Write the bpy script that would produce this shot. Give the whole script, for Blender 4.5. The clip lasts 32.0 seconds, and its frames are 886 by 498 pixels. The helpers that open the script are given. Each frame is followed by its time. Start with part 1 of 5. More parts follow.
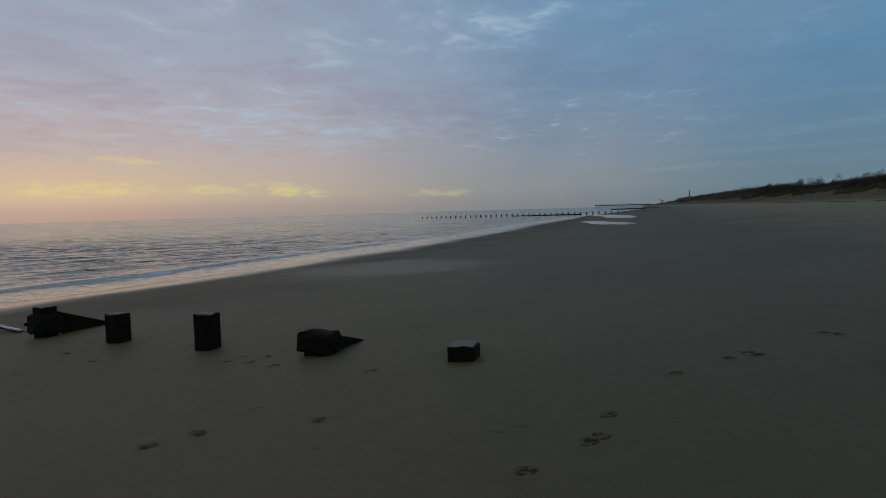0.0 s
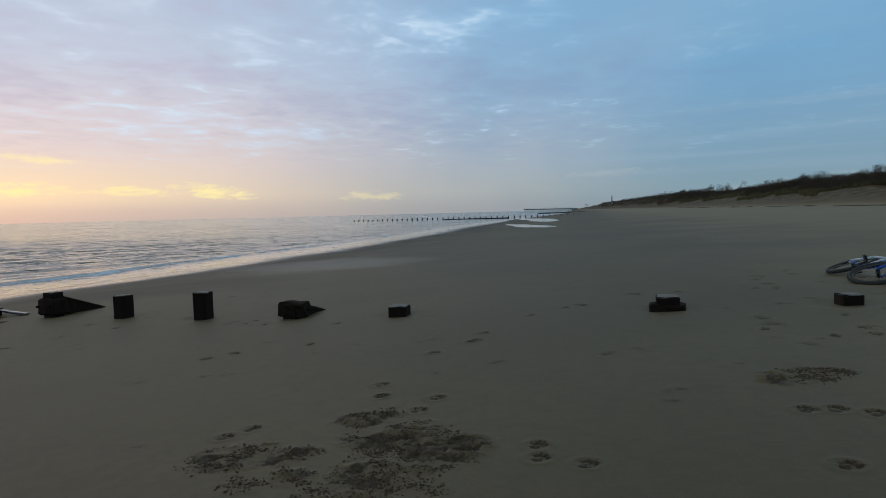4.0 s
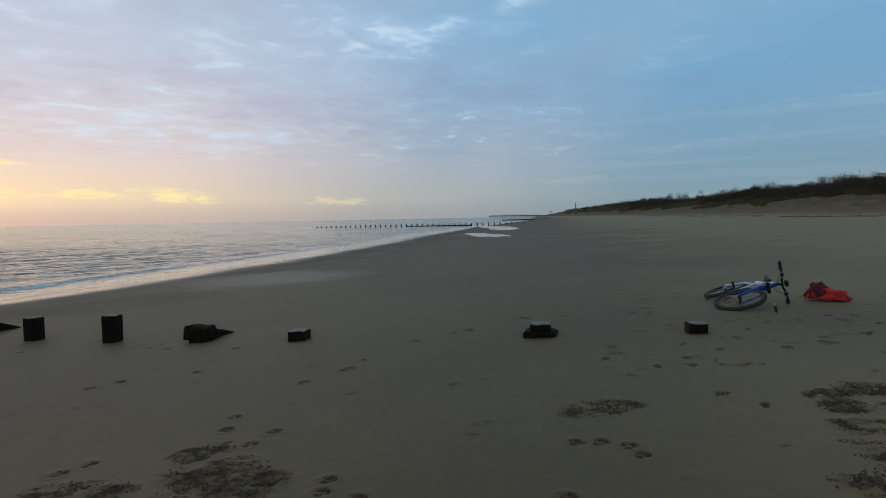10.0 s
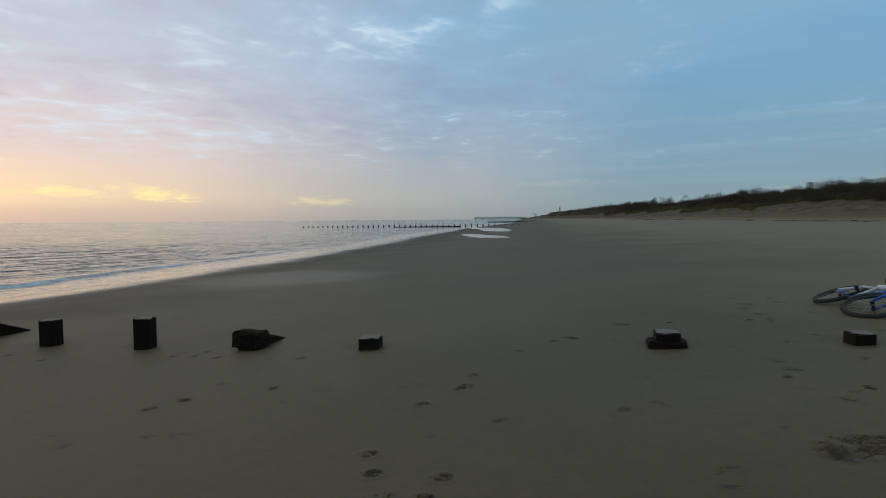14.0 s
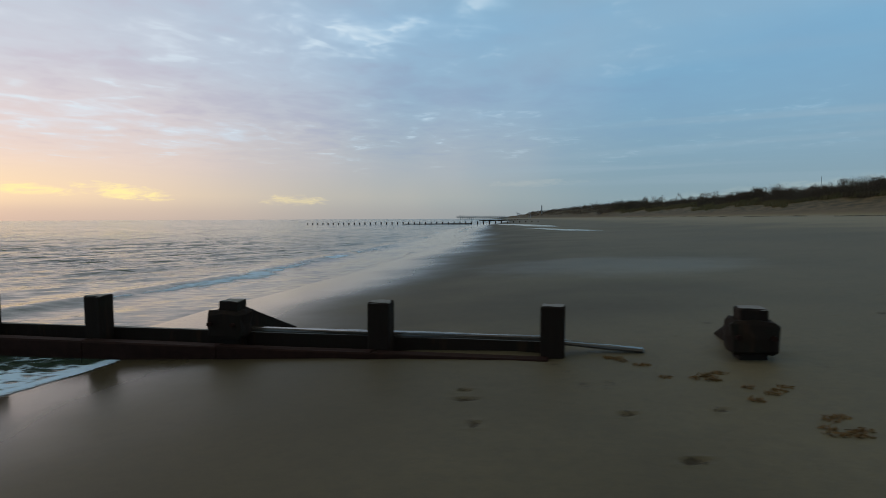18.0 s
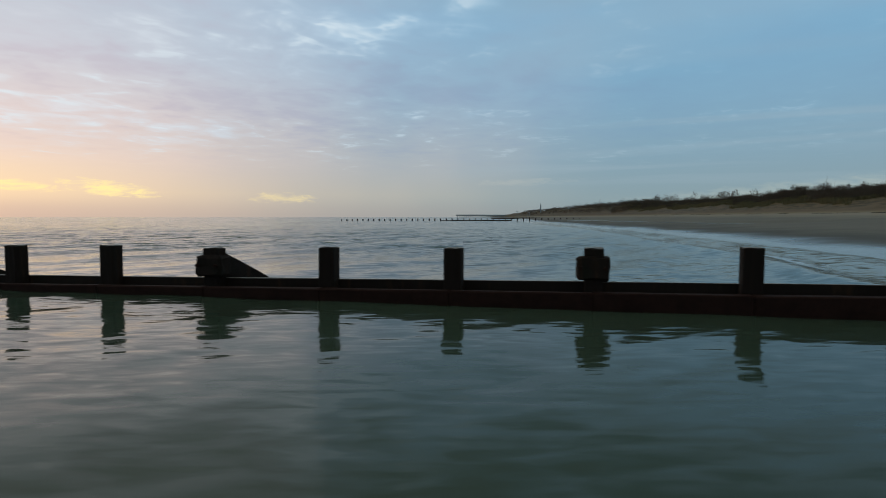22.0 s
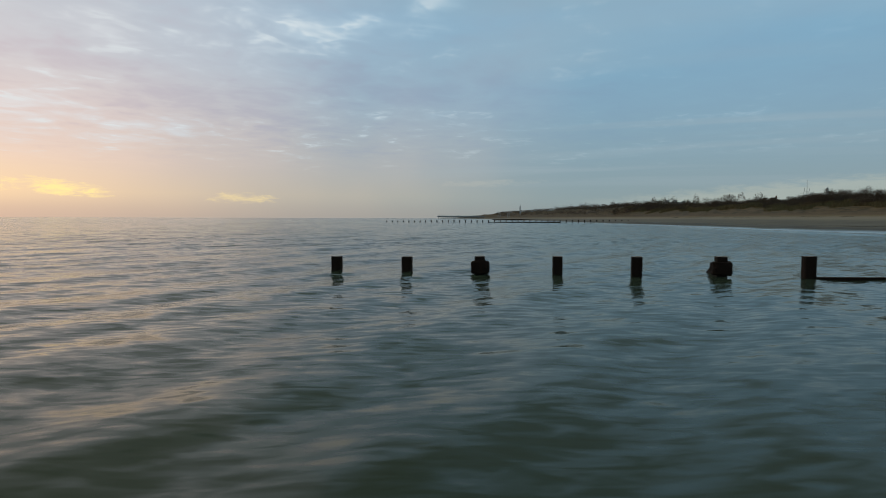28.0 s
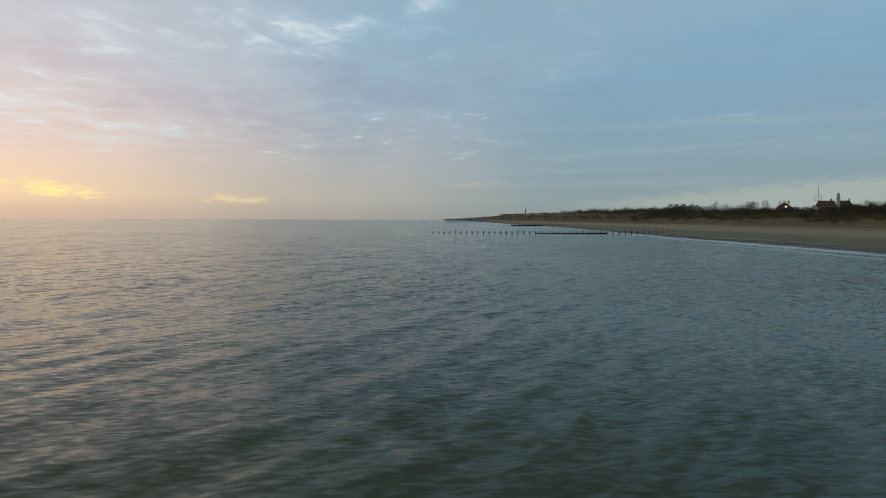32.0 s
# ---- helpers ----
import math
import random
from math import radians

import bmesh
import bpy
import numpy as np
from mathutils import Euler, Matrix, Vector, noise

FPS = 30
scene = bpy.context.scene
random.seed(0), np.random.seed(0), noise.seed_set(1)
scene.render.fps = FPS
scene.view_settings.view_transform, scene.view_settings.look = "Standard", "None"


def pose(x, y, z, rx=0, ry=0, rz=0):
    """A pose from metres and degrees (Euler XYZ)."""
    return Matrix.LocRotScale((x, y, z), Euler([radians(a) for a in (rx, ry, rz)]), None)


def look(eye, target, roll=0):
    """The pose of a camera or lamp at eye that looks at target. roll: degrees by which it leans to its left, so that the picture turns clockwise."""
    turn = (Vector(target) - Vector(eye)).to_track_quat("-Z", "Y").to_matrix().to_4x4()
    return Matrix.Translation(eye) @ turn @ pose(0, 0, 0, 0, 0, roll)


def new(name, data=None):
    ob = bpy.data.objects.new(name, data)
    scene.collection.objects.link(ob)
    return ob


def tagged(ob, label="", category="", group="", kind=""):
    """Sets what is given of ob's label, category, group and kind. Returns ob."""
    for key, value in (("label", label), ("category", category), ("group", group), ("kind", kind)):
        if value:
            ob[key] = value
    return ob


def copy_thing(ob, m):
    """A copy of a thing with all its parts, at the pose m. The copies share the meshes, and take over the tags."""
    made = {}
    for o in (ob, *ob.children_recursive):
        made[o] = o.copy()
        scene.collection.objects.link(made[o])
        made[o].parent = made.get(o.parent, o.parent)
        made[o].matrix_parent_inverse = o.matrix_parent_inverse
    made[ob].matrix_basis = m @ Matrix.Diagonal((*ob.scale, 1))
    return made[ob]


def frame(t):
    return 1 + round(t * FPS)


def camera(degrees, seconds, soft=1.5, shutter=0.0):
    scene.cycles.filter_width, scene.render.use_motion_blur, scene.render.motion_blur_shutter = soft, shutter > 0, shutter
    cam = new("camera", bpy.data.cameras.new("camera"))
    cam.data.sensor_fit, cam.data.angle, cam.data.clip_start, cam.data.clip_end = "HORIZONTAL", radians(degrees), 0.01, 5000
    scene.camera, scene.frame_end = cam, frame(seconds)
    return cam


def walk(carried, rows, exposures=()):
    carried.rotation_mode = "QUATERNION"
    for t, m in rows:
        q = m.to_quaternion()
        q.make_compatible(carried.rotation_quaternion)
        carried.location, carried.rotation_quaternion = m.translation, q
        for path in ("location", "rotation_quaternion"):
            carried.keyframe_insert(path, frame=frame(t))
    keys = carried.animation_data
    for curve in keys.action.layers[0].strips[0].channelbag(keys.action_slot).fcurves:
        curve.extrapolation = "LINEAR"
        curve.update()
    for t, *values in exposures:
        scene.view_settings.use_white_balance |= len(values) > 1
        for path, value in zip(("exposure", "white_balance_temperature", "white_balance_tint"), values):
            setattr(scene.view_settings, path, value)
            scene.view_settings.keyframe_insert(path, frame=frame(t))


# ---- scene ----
cam = camera(72.7, 32.0, soft=0.8, shutter=0.2)
PATH = [  # seconds, x, y, z, yaw, pitch, roll
    (0.00, -2.49, -4.62, 1.87, 28.17, -3.59, 1.63),
    (0.50, -2.50, -4.70, 1.88, 24.88, -3.63, 1.52),
    (1.00, -2.47, -4.73, 1.84, 23.69, -3.65, 1.72),
    (1.50, -2.45, -4.92, 1.89, 22.85, -3.61, 1.58),
    (2.00, -2.41, -5.08, 1.85, 22.42, -3.61, 1.74),
    (2.50, -2.27, -5.58, 1.88, 22.22, -3.53, 1.49),
    (4.50, -1.10, -7.18, 1.88, 21.45, -3.40, 1.48),
    (5.00, -0.77, -7.50, 1.90, 21.20, -3.35, 1.46),
    (5.50, -0.53, -7.82, 1.92, 20.94, -3.35, 1.44),
    (6.00, -0.31, -8.09, 2.01, 20.50, -3.36, 1.51),
    (6.50, -0.18, -8.22, 2.17, 20.23, -3.28, 1.37),
    (7.00, -0.13, -8.20, 2.18, 19.87, -3.28, 1.32),
    (7.50, -0.15, -7.88, 2.19, 19.56, -3.24, 1.28),
    (8.00, -0.22, -7.45, 2.20, 19.12, -3.23, 1.30),
    (8.50, -0.35, -6.95, 2.22, 18.77, -3.20, 1.26),
    (9.00, -0.48, -6.46, 2.23, 18.68, -3.09, 1.25),
    (9.50, -0.56, -6.32, 2.21, 18.56, -2.96, 1.11),
    (10.00, -0.46, -6.88, 2.16, 18.50, -2.95, 1.09),
    (10.50, -0.42, -7.28, 2.12, 18.47, -2.96, 1.12),
    (11.00, -0.43, -7.41, 2.09, 18.30, -2.90, 1.09),
    (11.50, -0.23, -7.30, 2.09, 18.15, -2.89, 1.14),
    (12.00, -0.07, -7.12, 2.10, 17.91, -2.85, 1.00),
    (12.50, -0.17, -6.93, 2.13, 17.68, -2.86, 0.91),
    (13.00, -0.56, -6.75, 2.14, 17.53, -2.88, 0.85),
    (13.50, -1.19, -6.56, 2.10, 17.28, -2.83, 0.62),
    (15.50, -5.16, -5.67, 1.92, 15.85, -2.90, 0.53),
    (16.00, -6.44, -5.56, 1.81, 15.51, -2.91, 0.56),
    (16.50, -7.84, -5.44, 1.70, 15.19, -2.88, 0.44),
    (17.00, -9.30, -5.39, 1.61, 14.88, -2.85, 0.30),
    (17.50, -10.85, -5.32, 1.55, 14.68, -2.86, 0.27),
    (18.00, -12.39, -5.33, 1.45, 14.57, -2.89, 0.27),
    (18.50, -13.95, -5.42, 1.33, 14.48, -2.87, 0.19),
    (19.00, -15.53, -5.58, 1.23, 14.21, -2.96, 0.17),
    (19.50, -17.14, -5.73, 1.13, 14.15, -2.94, 0.12),
    (20.00, -18.79, -5.90, 1.05, 14.00, -2.98, 0.12),
    (20.50, -20.47, -6.13, 1.02, 13.91, -2.99, 0.07),
    (21.00, -22.17, -6.39, 0.99, 13.76, -3.04, 0.11),
    (21.50, -23.91, -6.63, 0.94, 13.57, -3.05, 0.04),
    (22.00, -25.66, -6.93, 0.91, 13.54, -3.03, -0.01),
    (22.50, -27.44, -7.36, 0.91, 13.54, -3.04, 0.01),
    (23.00, -29.22, -7.85, 0.92, 13.43, -3.03, -0.05),
    (23.50, -30.99, -8.32, 0.88, 13.35, -3.01, -0.07),
    (23.65, -31.53, -8.46, 0.87, 13.30, -3.01, -0.07),
    (23.90, -32.42, -8.71, 0.86, 11.64, -3.01, -0.06),
    (24.00, -32.78, -8.81, 0.85, 11.29, -3.01, -0.06),
    (24.50, -34.61, -9.36, 0.85, 11.09, -3.01, -0.07),
    (25.00, -36.48, -9.93, 0.83, 10.90, -3.01, -0.07),
    (25.50, -38.42, -10.49, 0.75, 10.77, -3.01, -0.10),
    (26.00, -40.37, -11.02, 0.68, 10.60, -3.00, -0.10),
    (26.50, -42.33, -11.47, 0.72, 10.41, -2.97, -0.15),
    (28.50, -50.01, -13.12, 1.28, 9.96, -2.93, -0.12),
    (29.00, -51.80, -13.60, 1.54, 9.95, -2.97, 0.00),
    (29.50, -53.61, -14.20, 1.76, 9.88, -2.97, 0.02),
    (30.00, -55.39, -14.81, 2.03, 9.74, -2.92, -0.08),
    (30.50, -57.10, -15.31, 2.42, 9.74, -2.97, 0.03),
    (31.00, -58.78, -15.75, 2.87, 9.72, -2.99, 0.11),
    (31.50, -60.46, -16.19, 3.32, 9.63, -2.96, 0.06),
    (32.00, -62.13, -16.63, 3.77, 9.56, -2.82, -0.15),
]
walk(cam, [(t, pose(x, y, z, 90 + p, r, w)) for t, x, y, z, w, p, r in PATH],
     exposures=[(0.0, -0.70, 6250, 10), (1.0, -0.22, 6300, 10), (2.0, -0.08, 6320, 10), (4.5, -0.03, 6430, 10), (10.0, -0.03, 6520, 10), (13.0, -0.02, 6700, 10), (16.0, 0.03, 6900, 9), (19.0, 0.03, 6900, 11), (22.0, 0.03, 7150, 11), (25.0, 0.02, 7450, 12), (32.0, 0.01, 7750, 13)])


# ---- light ----
def srgb(r, g, b):
    f = lambda v: v / 12.92 if v <= 0.04045 else ((v + 0.055) / 1.055) ** 2.4
    return (f(r / 255), f(g / 255), f(b / 255), 1)


class Graph:
    """A small helper for node trees."""

    def __init__(self, tree):
        self.t = tree
        tree.nodes.clear()

    def node(self, kind, ins=None, **attrs):
        n = self.t.nodes.new(kind)
        for k, v in attrs.items():
            setattr(n, k, v)
        for k, v in (ins or {}).items():
            if isinstance(v, bpy.types.NodeSocket):
                self.t.links.new(v, n.inputs[k])
            else:
                n.inputs[k].default_value = v
        return n

    def math(self, op, a, b=0.0, c=0.0, clamp=False):
        return self.node("ShaderNodeMath", {0: a, 1: b, 2: c}, operation=op, use_clamp=clamp).outputs[0]

    def vec(self, op, a, b=(0, 0, 0)):
        n = self.node("ShaderNodeVectorMath", {0: a, 1: b}, operation=op)
        return n.outputs["Value"] if op in ("DOT_PRODUCT", "LENGTH") else n.outputs[0]

    def mix(self, f, a, b, mode="MIX"):
        return self.node("ShaderNodeMix", {0: f, 6: a, 7: b}, data_type="RGBA", blend_type=mode).outputs[2]

    def ramp(self, f, stops, interp="LINEAR"):
        n = self.node("ShaderNodeValToRGB", {0: f})
        n.color_ramp.interpolation = interp
        e = n.color_ramp.elements
        while len(e) < len(stops):
            e.new(0.5)
        for el, (p, col) in zip(e, stops):
            el.position, el.color = p, col
        return n.outputs[0]

    def step(self, f, lo, hi, a=0.0, b=1.0):
        n = self.node("ShaderNodeMapRange", {0: f, 1: lo, 2: hi, 3: a, 4: b}, interpolation_type="SMOOTHSTEP")
        return n.outputs[0]

    def noise(self, v, scale, detail=4.0, rough=0.5, dist=0.0):
        return self.node("ShaderNodeTexNoise", {"Vector": v, "Scale": scale, "Detail": detail, "Roughness": rough, "Distortion": dist}).outputs[0]

    def scaled(self, v, s, rot=(0, 0, 0)):
        return self.node("ShaderNodeMapping", {"Vector": v, "Scale": s, "Rotation": rot}).outputs[0]


SUN_AZ = -62.0  # degrees to the left of the groyne's normal


def make_world():
    world = bpy.data.worlds.new("evening_sky")
    scene.world = world
    world.use_nodes = True
    g = Graph(world.node_tree)
    d = g.vec("NORMALIZE", g.node("ShaderNodeTexCoord").outputs["Generated"])
    x, y, z = g.node("ShaderNodeSeparateXYZ", {0: d}).outputs
    el = g.math("MULTIPLY", g.math("ARCSINE", z), 180 / math.pi)
    az = g.math("MULTIPLY", g.math("ARCTAN2", x, y), 180 / math.pi)
    e = g.math("DIVIDE", el, 60.0, clamp=True)
    cool = g.ramp(e, [(0, srgb(127, 152, 164)), (0.03, srgb(131, 159, 173)), (0.09, srgb(126, 162, 186)), (0.17, srgb(122, 167, 200)),
                      (0.30, srgb(115, 172, 213)), (0.42, srgb(110, 148, 170)), (0.60, srgb(124, 138, 140)), (0.80, srgb(136, 142, 134)), (1, srgb(142, 146, 136))])
    warm = g.ramp(e, [(0, srgb(201, 186, 175)), (0.035, srgb(229, 210, 189)), (0.08, srgb(229, 212, 207)), (0.14, srgb(217, 209, 216)),
                      (0.22, srgb(199, 207, 224)), (0.37, srgb(178, 196, 218)), (0.55, srgb(148, 158, 162)), (0.78, srgb(140, 146, 140)), (1, srgb(142, 146, 136))])
    # warm towards the sunken sun
    turn = g.math("ABSOLUTE", g.math("SUBTRACT", az, SUN_AZ))
    spread = g.noise(d, 2.6, 3)
    w = g.step(g.math("ADD", turn, g.math("MULTIPLY", g.math("SUBTRACT", spread, 0.5), 24.0)), 68, 8)
    sky = g.mix(w, cool, warm)
    glow = g.math("MULTIPLY", g.step(turn, 30, 2), g.math("MULTIPLY", g.step(el, 0.6, 2.4), g.step(el, 6.5, 2.6)))
    sky = g.mix(g.math("MULTIPLY", glow, 0.55), sky, srgb(255, 230, 184))
    # cloud deck seen in perspective: long banks and finer rows
    k = g.math("ADD", z, 0.05)
    along = g.math("DIVIDE", g.math("ADD", g.math("MULTIPLY", x, 0.96), g.math("MULTIPLY", y, 0.28)), k)
    over = g.math("DIVIDE", g.math("SUBTRACT", g.math("MULTIPLY", y, 0.96), g.math("MULTIPLY", x, 0.28)), k)
    along2 = g.math("DIVIDE", g.math("ADD", g.math("MULTIPLY", x, 0.98), g.math("MULTIPLY", y, -0.17)), k)
    over2 = g.math("DIVIDE", g.math("ADD", g.math("MULTIPLY", y, 0.98), g.math("MULTIPLY", x, 0.17)), k)

    def sheet(a, b, sa, sb, scale, detail, rough, dist):
        v = g.node("ShaderNodeCombineXYZ", {0: g.math("MULTIPLY", a, sa), 1: g.math("MULTIPLY", b, sb), 2: 0.37}).outputs[0]
        return g.noise(v, scale, detail, rough, dist)

    banks = sheet(along, over, 0.7, 0.9, 0.6, 4, 0.5, 0.3)
    rows = sheet(along, over, 2.6, 2.3, 1.0, 3, 0.5, 0.5)
    fine = sheet(along2, over2, 5.6, 4.6, 1.2, 2, 0.5, 0.4)
    left = g.step(az, 14.0, -30.0, 0.30, 1.0)
    bright = g.step(az, 12.0, -28.0, 0.15, 1.0)
    high = g.step(el, 3.0, 8.5)
    tone = g.math("ADD", g.math("MULTIPLY", g.math("SUBTRACT", rows, 0.5), 1.1), g.math("MULTIPLY", g.math("SUBTRACT", fine, 0.5), 0.5))
    tone = g.math("ADD", tone, g.math("MULTIPLY", g.math("SUBTRACT", banks, 0.5), 1.3))
    tone = g.math("MULTIPLY", tone, g.math("MULTIPLY", left, high))
    lit = g.step(tone, 0.0, 0.40)
    shade = g.step(tone, 0.06, -0.34)
    sky = g.mix(g.math("MULTIPLY", lit, 0.6), sky, g.mix(w, srgb(158, 208, 242), srgb(216, 228, 244)))
    sky = g.mix(g.math("MULTIPLY", shade, 0.5), sky, g.mix(w, srgb(116, 152, 190), srgb(190, 184, 204)))
    # gaps where the bright upper air shows as short streaks
    gap = g.math("MULTIPLY", g.step(rows, 0.53, 0.70), g.math("MULTIPLY", g.step(fine, 0.49, 0.66), g.step(banks, 0.38, 0.54)))
    sky = g.mix(g.math("MULTIPLY", g.math("MULTIPLY", gap, g.math("MULTIPLY", bright, high)), 0.62), sky, srgb(212, 232, 248))
    # broad veils over the land
    veil = g.math("MULTIPLY", g.step(sheet(along2, over2, 0.25, 1.0, 0.5, 4, 0.5, 0.4), 0.45, 0.62), g.math("MULTIPLY", g.step(az, -25.0, 5.0), g.step(el, 2.0, 5.0)))
    sky = g.mix(g.math("MULTIPLY", veil, 0.45), sky, srgb(152, 178, 198))
    # lit cloud bars low over the horizon: azimuth, elevation, half-length, half-height, strength
    low = g.noise(g.node("ShaderNodeCombineXYZ", {0: g.math("MULTIPLY", az, 0.22), 1: g.math("MULTIPLY", el, 0.9), 2: 0.0}).outputs[0], 2.6, 5, 0.65, 0.5)
    for a0, e0, la, le, kk, lean in ((-42.4, 2.4, 3.1, 0.55, 0.95, -0.12), (-49.0, 2.45, 2.6, 0.42, 0.85, -0.06), (-28.3, 1.75, 2.6, 0.42, 0.42, -0.02), (-58.5, 2.6, 5.0, 0.6, 0.9, 0.0),
                                     (-55.5, 5.0, 2.5, 0.35, 0.6, -0.05), (-6.0, 3.3, 4.0, 0.3, 0.16, 0.03)):
        da = g.math("SUBTRACT", az, a0)
        q = g.math("POWER", g.math("ABSOLUTE", g.math("DIVIDE", da, la)), 2.0)
        r = g.math("POWER", g.math("ABSOLUTE", g.math("DIVIDE", g.math("SUBTRACT", g.math("SUBTRACT", el, e0), g.math("MULTIPLY", da, lean)), le)), 2.0)
        body = g.math("ADD", g.math("ADD", q, r), g.math("MULTIPLY", g.math("SUBTRACT", low, 0.5), 6.0))
        tint = srgb(255, 240, 176) if a0 < -20 else srgb(200, 206, 200)
        sky = g.mix(g.math("MULTIPLY", g.step(body, 1.7, -0.6), kk), sky, tint)
    # pale strip of clear sky over the land
    edge = g.math("ADD", el, g.math("MULTIPLY", g.math("SUBTRACT", low, 0.5), 1.6))
    ceil_el = g.step(az, 2.0, 30.0, 1.7, 3.4)
    strip = g.math("MULTIPLY", g.step(az, -2.0, 14.0), g.step(g.math("SUBTRACT", edge, ceil_el), 0.5, -0.5))
    sky = g.mix(g.math("MULTIPLY", strip, 0.40), sky, srgb(184, 197, 192))
    haze = g.step(el, 1.7, -0.2)
    sky = g.mix(g.math("MULTIPLY", haze, 0.5), sky, g.mix(w, srgb(136, 150, 160), srgb(200, 184, 176)))
    nishita = g.node("ShaderNodeTexSky", sky_type="NISHITA", sun_disc=False, sun_elevation=radians(2.0), sun_rotation=radians(SUN_AZ))
    air = g.node("ShaderNodeBackground", {0: nishita.outputs[0], 1: 0.006})
    deck_light = g.node("ShaderNodeBackground", {0: sky, 1: 0.98})
    out = g.node("ShaderNodeOutputWorld")
    g.t.links.new(g.node("ShaderNodeAddShader", {0: air.outputs[0], 1: deck_light.outputs[0]}).outputs[0], out.inputs[0])


make_world()
sun = new("sun", bpy.data.lights.new("sun", "SUN"))
sun.data.energy, sun.data.angle, sun.data.color = 0.12, radians(70), (1.0, 0.88, 0.72)
sun.matrix_world = look((500 * math.sin(radians(SUN_AZ)), 500 * math.cos(radians(SUN_AZ)), 160), (0, 0, 0))


# ---- materials ----
def material(name, build):
    m = bpy.data.materials.new(name)
    m.use_nodes = True
    g = Graph(m.node_tree)
    bsdf = g.node("ShaderNodeBsdfPrincipled")
    out = g.node("ShaderNodeOutputMaterial", {0: bsdf.outputs[0]})
    build(g, bsdf)
    return m


def put(g, bsdf, **ins):
    names = {"color": "Base Color", "rough": "Roughness", "metal": "Metallic", "normal": "Normal", "ior": "IOR", "spec": "Specular IOR Level", "alpha": "Alpha",
             "emit": "Emission Color", "power": "Emission Strength", "trans": "Transmission Weight"}
    for k, v in ins.items():
        s = bsdf.inputs[names[k]]
        if isinstance(v, bpy.types.NodeSocket):
            g.t.links.new(v, s)
        else:
            s.default_value = v


def bump(g, height, strength, distance):
    return g.node("ShaderNodeBump", {"Strength": strength, "Distance": distance, "Height": height}).outputs[0]


def place(g):
    return g.node("ShaderNodeNewGeometry").outputs["Position"]


def m_sand(g, b):
    p = place(g)
    z = g.node("ShaderNodeSeparateXYZ", {0: p}).outputs[2]
    big = g.noise(p, 0.22, 5, 0.55)
    mid = g.noise(p, 1.7, 4, 0.6)
    grain = g.noise(p, 140.0, 2, 0.6)
    col = g.mix(g.step(big, 0.35, 0.65), (0.126, 0.093, 0.045, 1), (0.153, 0.114, 0.055, 1))
    col = g.mix(g.math("MULTIPLY", g.step(mid, 0.45, 0.75), 0.35), col, (0.103, 0.079, 0.039, 1))
    col = g.mix(g.step(grain, 0.35, 0.7, 0.0, 0.3), col, (0.052, 0.044, 0.030, 1))
    speck = g.noise(p, 11.0, 5, 0.7)
    col = g.mix(g.step(speck, 0.40, 0.66, 0.0, 0.30), col, (0.070, 0.058, 0.035, 1))
    # dry sand higher up, soaked sand near the water line
    level = g.math("ADD", z, g.math("MULTIPLY", g.math("SUBTRACT", big, 0.5), 0.5))
    col = g.mix(g.step(level, 0.78, 1.25), col, (0.240, 0.180, 0.092, 1))
    # brown dune sand and plant cover; shade of facing away from sunset painted in
    col = g.mix(g.step(level, 1.6, 2.2), col, (0.165, 0.108, 0.055, 1))
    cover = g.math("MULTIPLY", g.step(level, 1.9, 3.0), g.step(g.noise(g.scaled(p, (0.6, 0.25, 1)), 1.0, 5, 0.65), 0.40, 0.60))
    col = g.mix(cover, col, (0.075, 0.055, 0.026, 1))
    wet = g.step(level, 0.42, 0.05)
    col = g.mix(g.math("MULTIPLY", wet, 0.7), col, (0.044, 0.033, 0.018, 1))
    dug_shade = g.node("ShaderNodeAttribute", attribute_name="dug_shade").outputs["Fac"]
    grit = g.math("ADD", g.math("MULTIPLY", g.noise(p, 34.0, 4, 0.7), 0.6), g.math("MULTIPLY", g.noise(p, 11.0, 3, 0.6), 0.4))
    # dug wet sand; the shade of its pits is painted dark here too
    crumb_shade = g.step(g.math("ADD", dug_shade, g.math("MULTIPLY", g.math("SUBTRACT", grit, 0.5), 3.0)), 0.40, 0.70)
    crumb_shade = g.math("MULTIPLY", crumb_shade, g.step(dug_shade, 0.02, 0.25))
    col = g.mix(g.math("MULTIPLY", crumb_shade, 0.80), col, (0.036, 0.021, 0.010, 1))
    col = g.mix(g.math("MULTIPLY", g.step(dug_shade, 0.1, 0.7), g.step(grit, 0.55, 0.66, 0.0, 0.5)), col, (0.130, 0.104, 0.062, 1))
    # a shallow damp hollow left by the tide
    px, py = g.node("ShaderNodeSeparateXYZ", {0: p}).outputs[:2]
    hx, hy = g.math("DIVIDE", g.math("ADD", px, 12.0), 3.6), g.math("DIVIDE", g.math("SUBTRACT", py, 10.0), 3.2)
    hollow = g.math("ADD", g.math("ADD", g.math("MULTIPLY", hx, hx), g.math("MULTIPLY", hy, hy)), g.math("MULTIPLY", g.math("SUBTRACT", g.noise(p, 0.5, 4, 0.6), 0.5), 2.0))
    damp = g.step(hollow, 1.2, 0.2)
    shore = g.math("ADD", z, g.math("MULTIPLY", g.math("SUBTRACT", big, 0.5), 0.22))
    # the last wash has soaked the near side of the groyne higher up
    shore = g.math("SUBTRACT", shore, g.step(g.node("ShaderNodeSeparateXYZ", {0: p}).outputs[1], 0.2, -0.2, 0.0, 0.03))
    rough = g.math("SUBTRACT", 0.66, g.math("MULTIPLY", g.step(shore, 0.17, -0.01), 0.54))
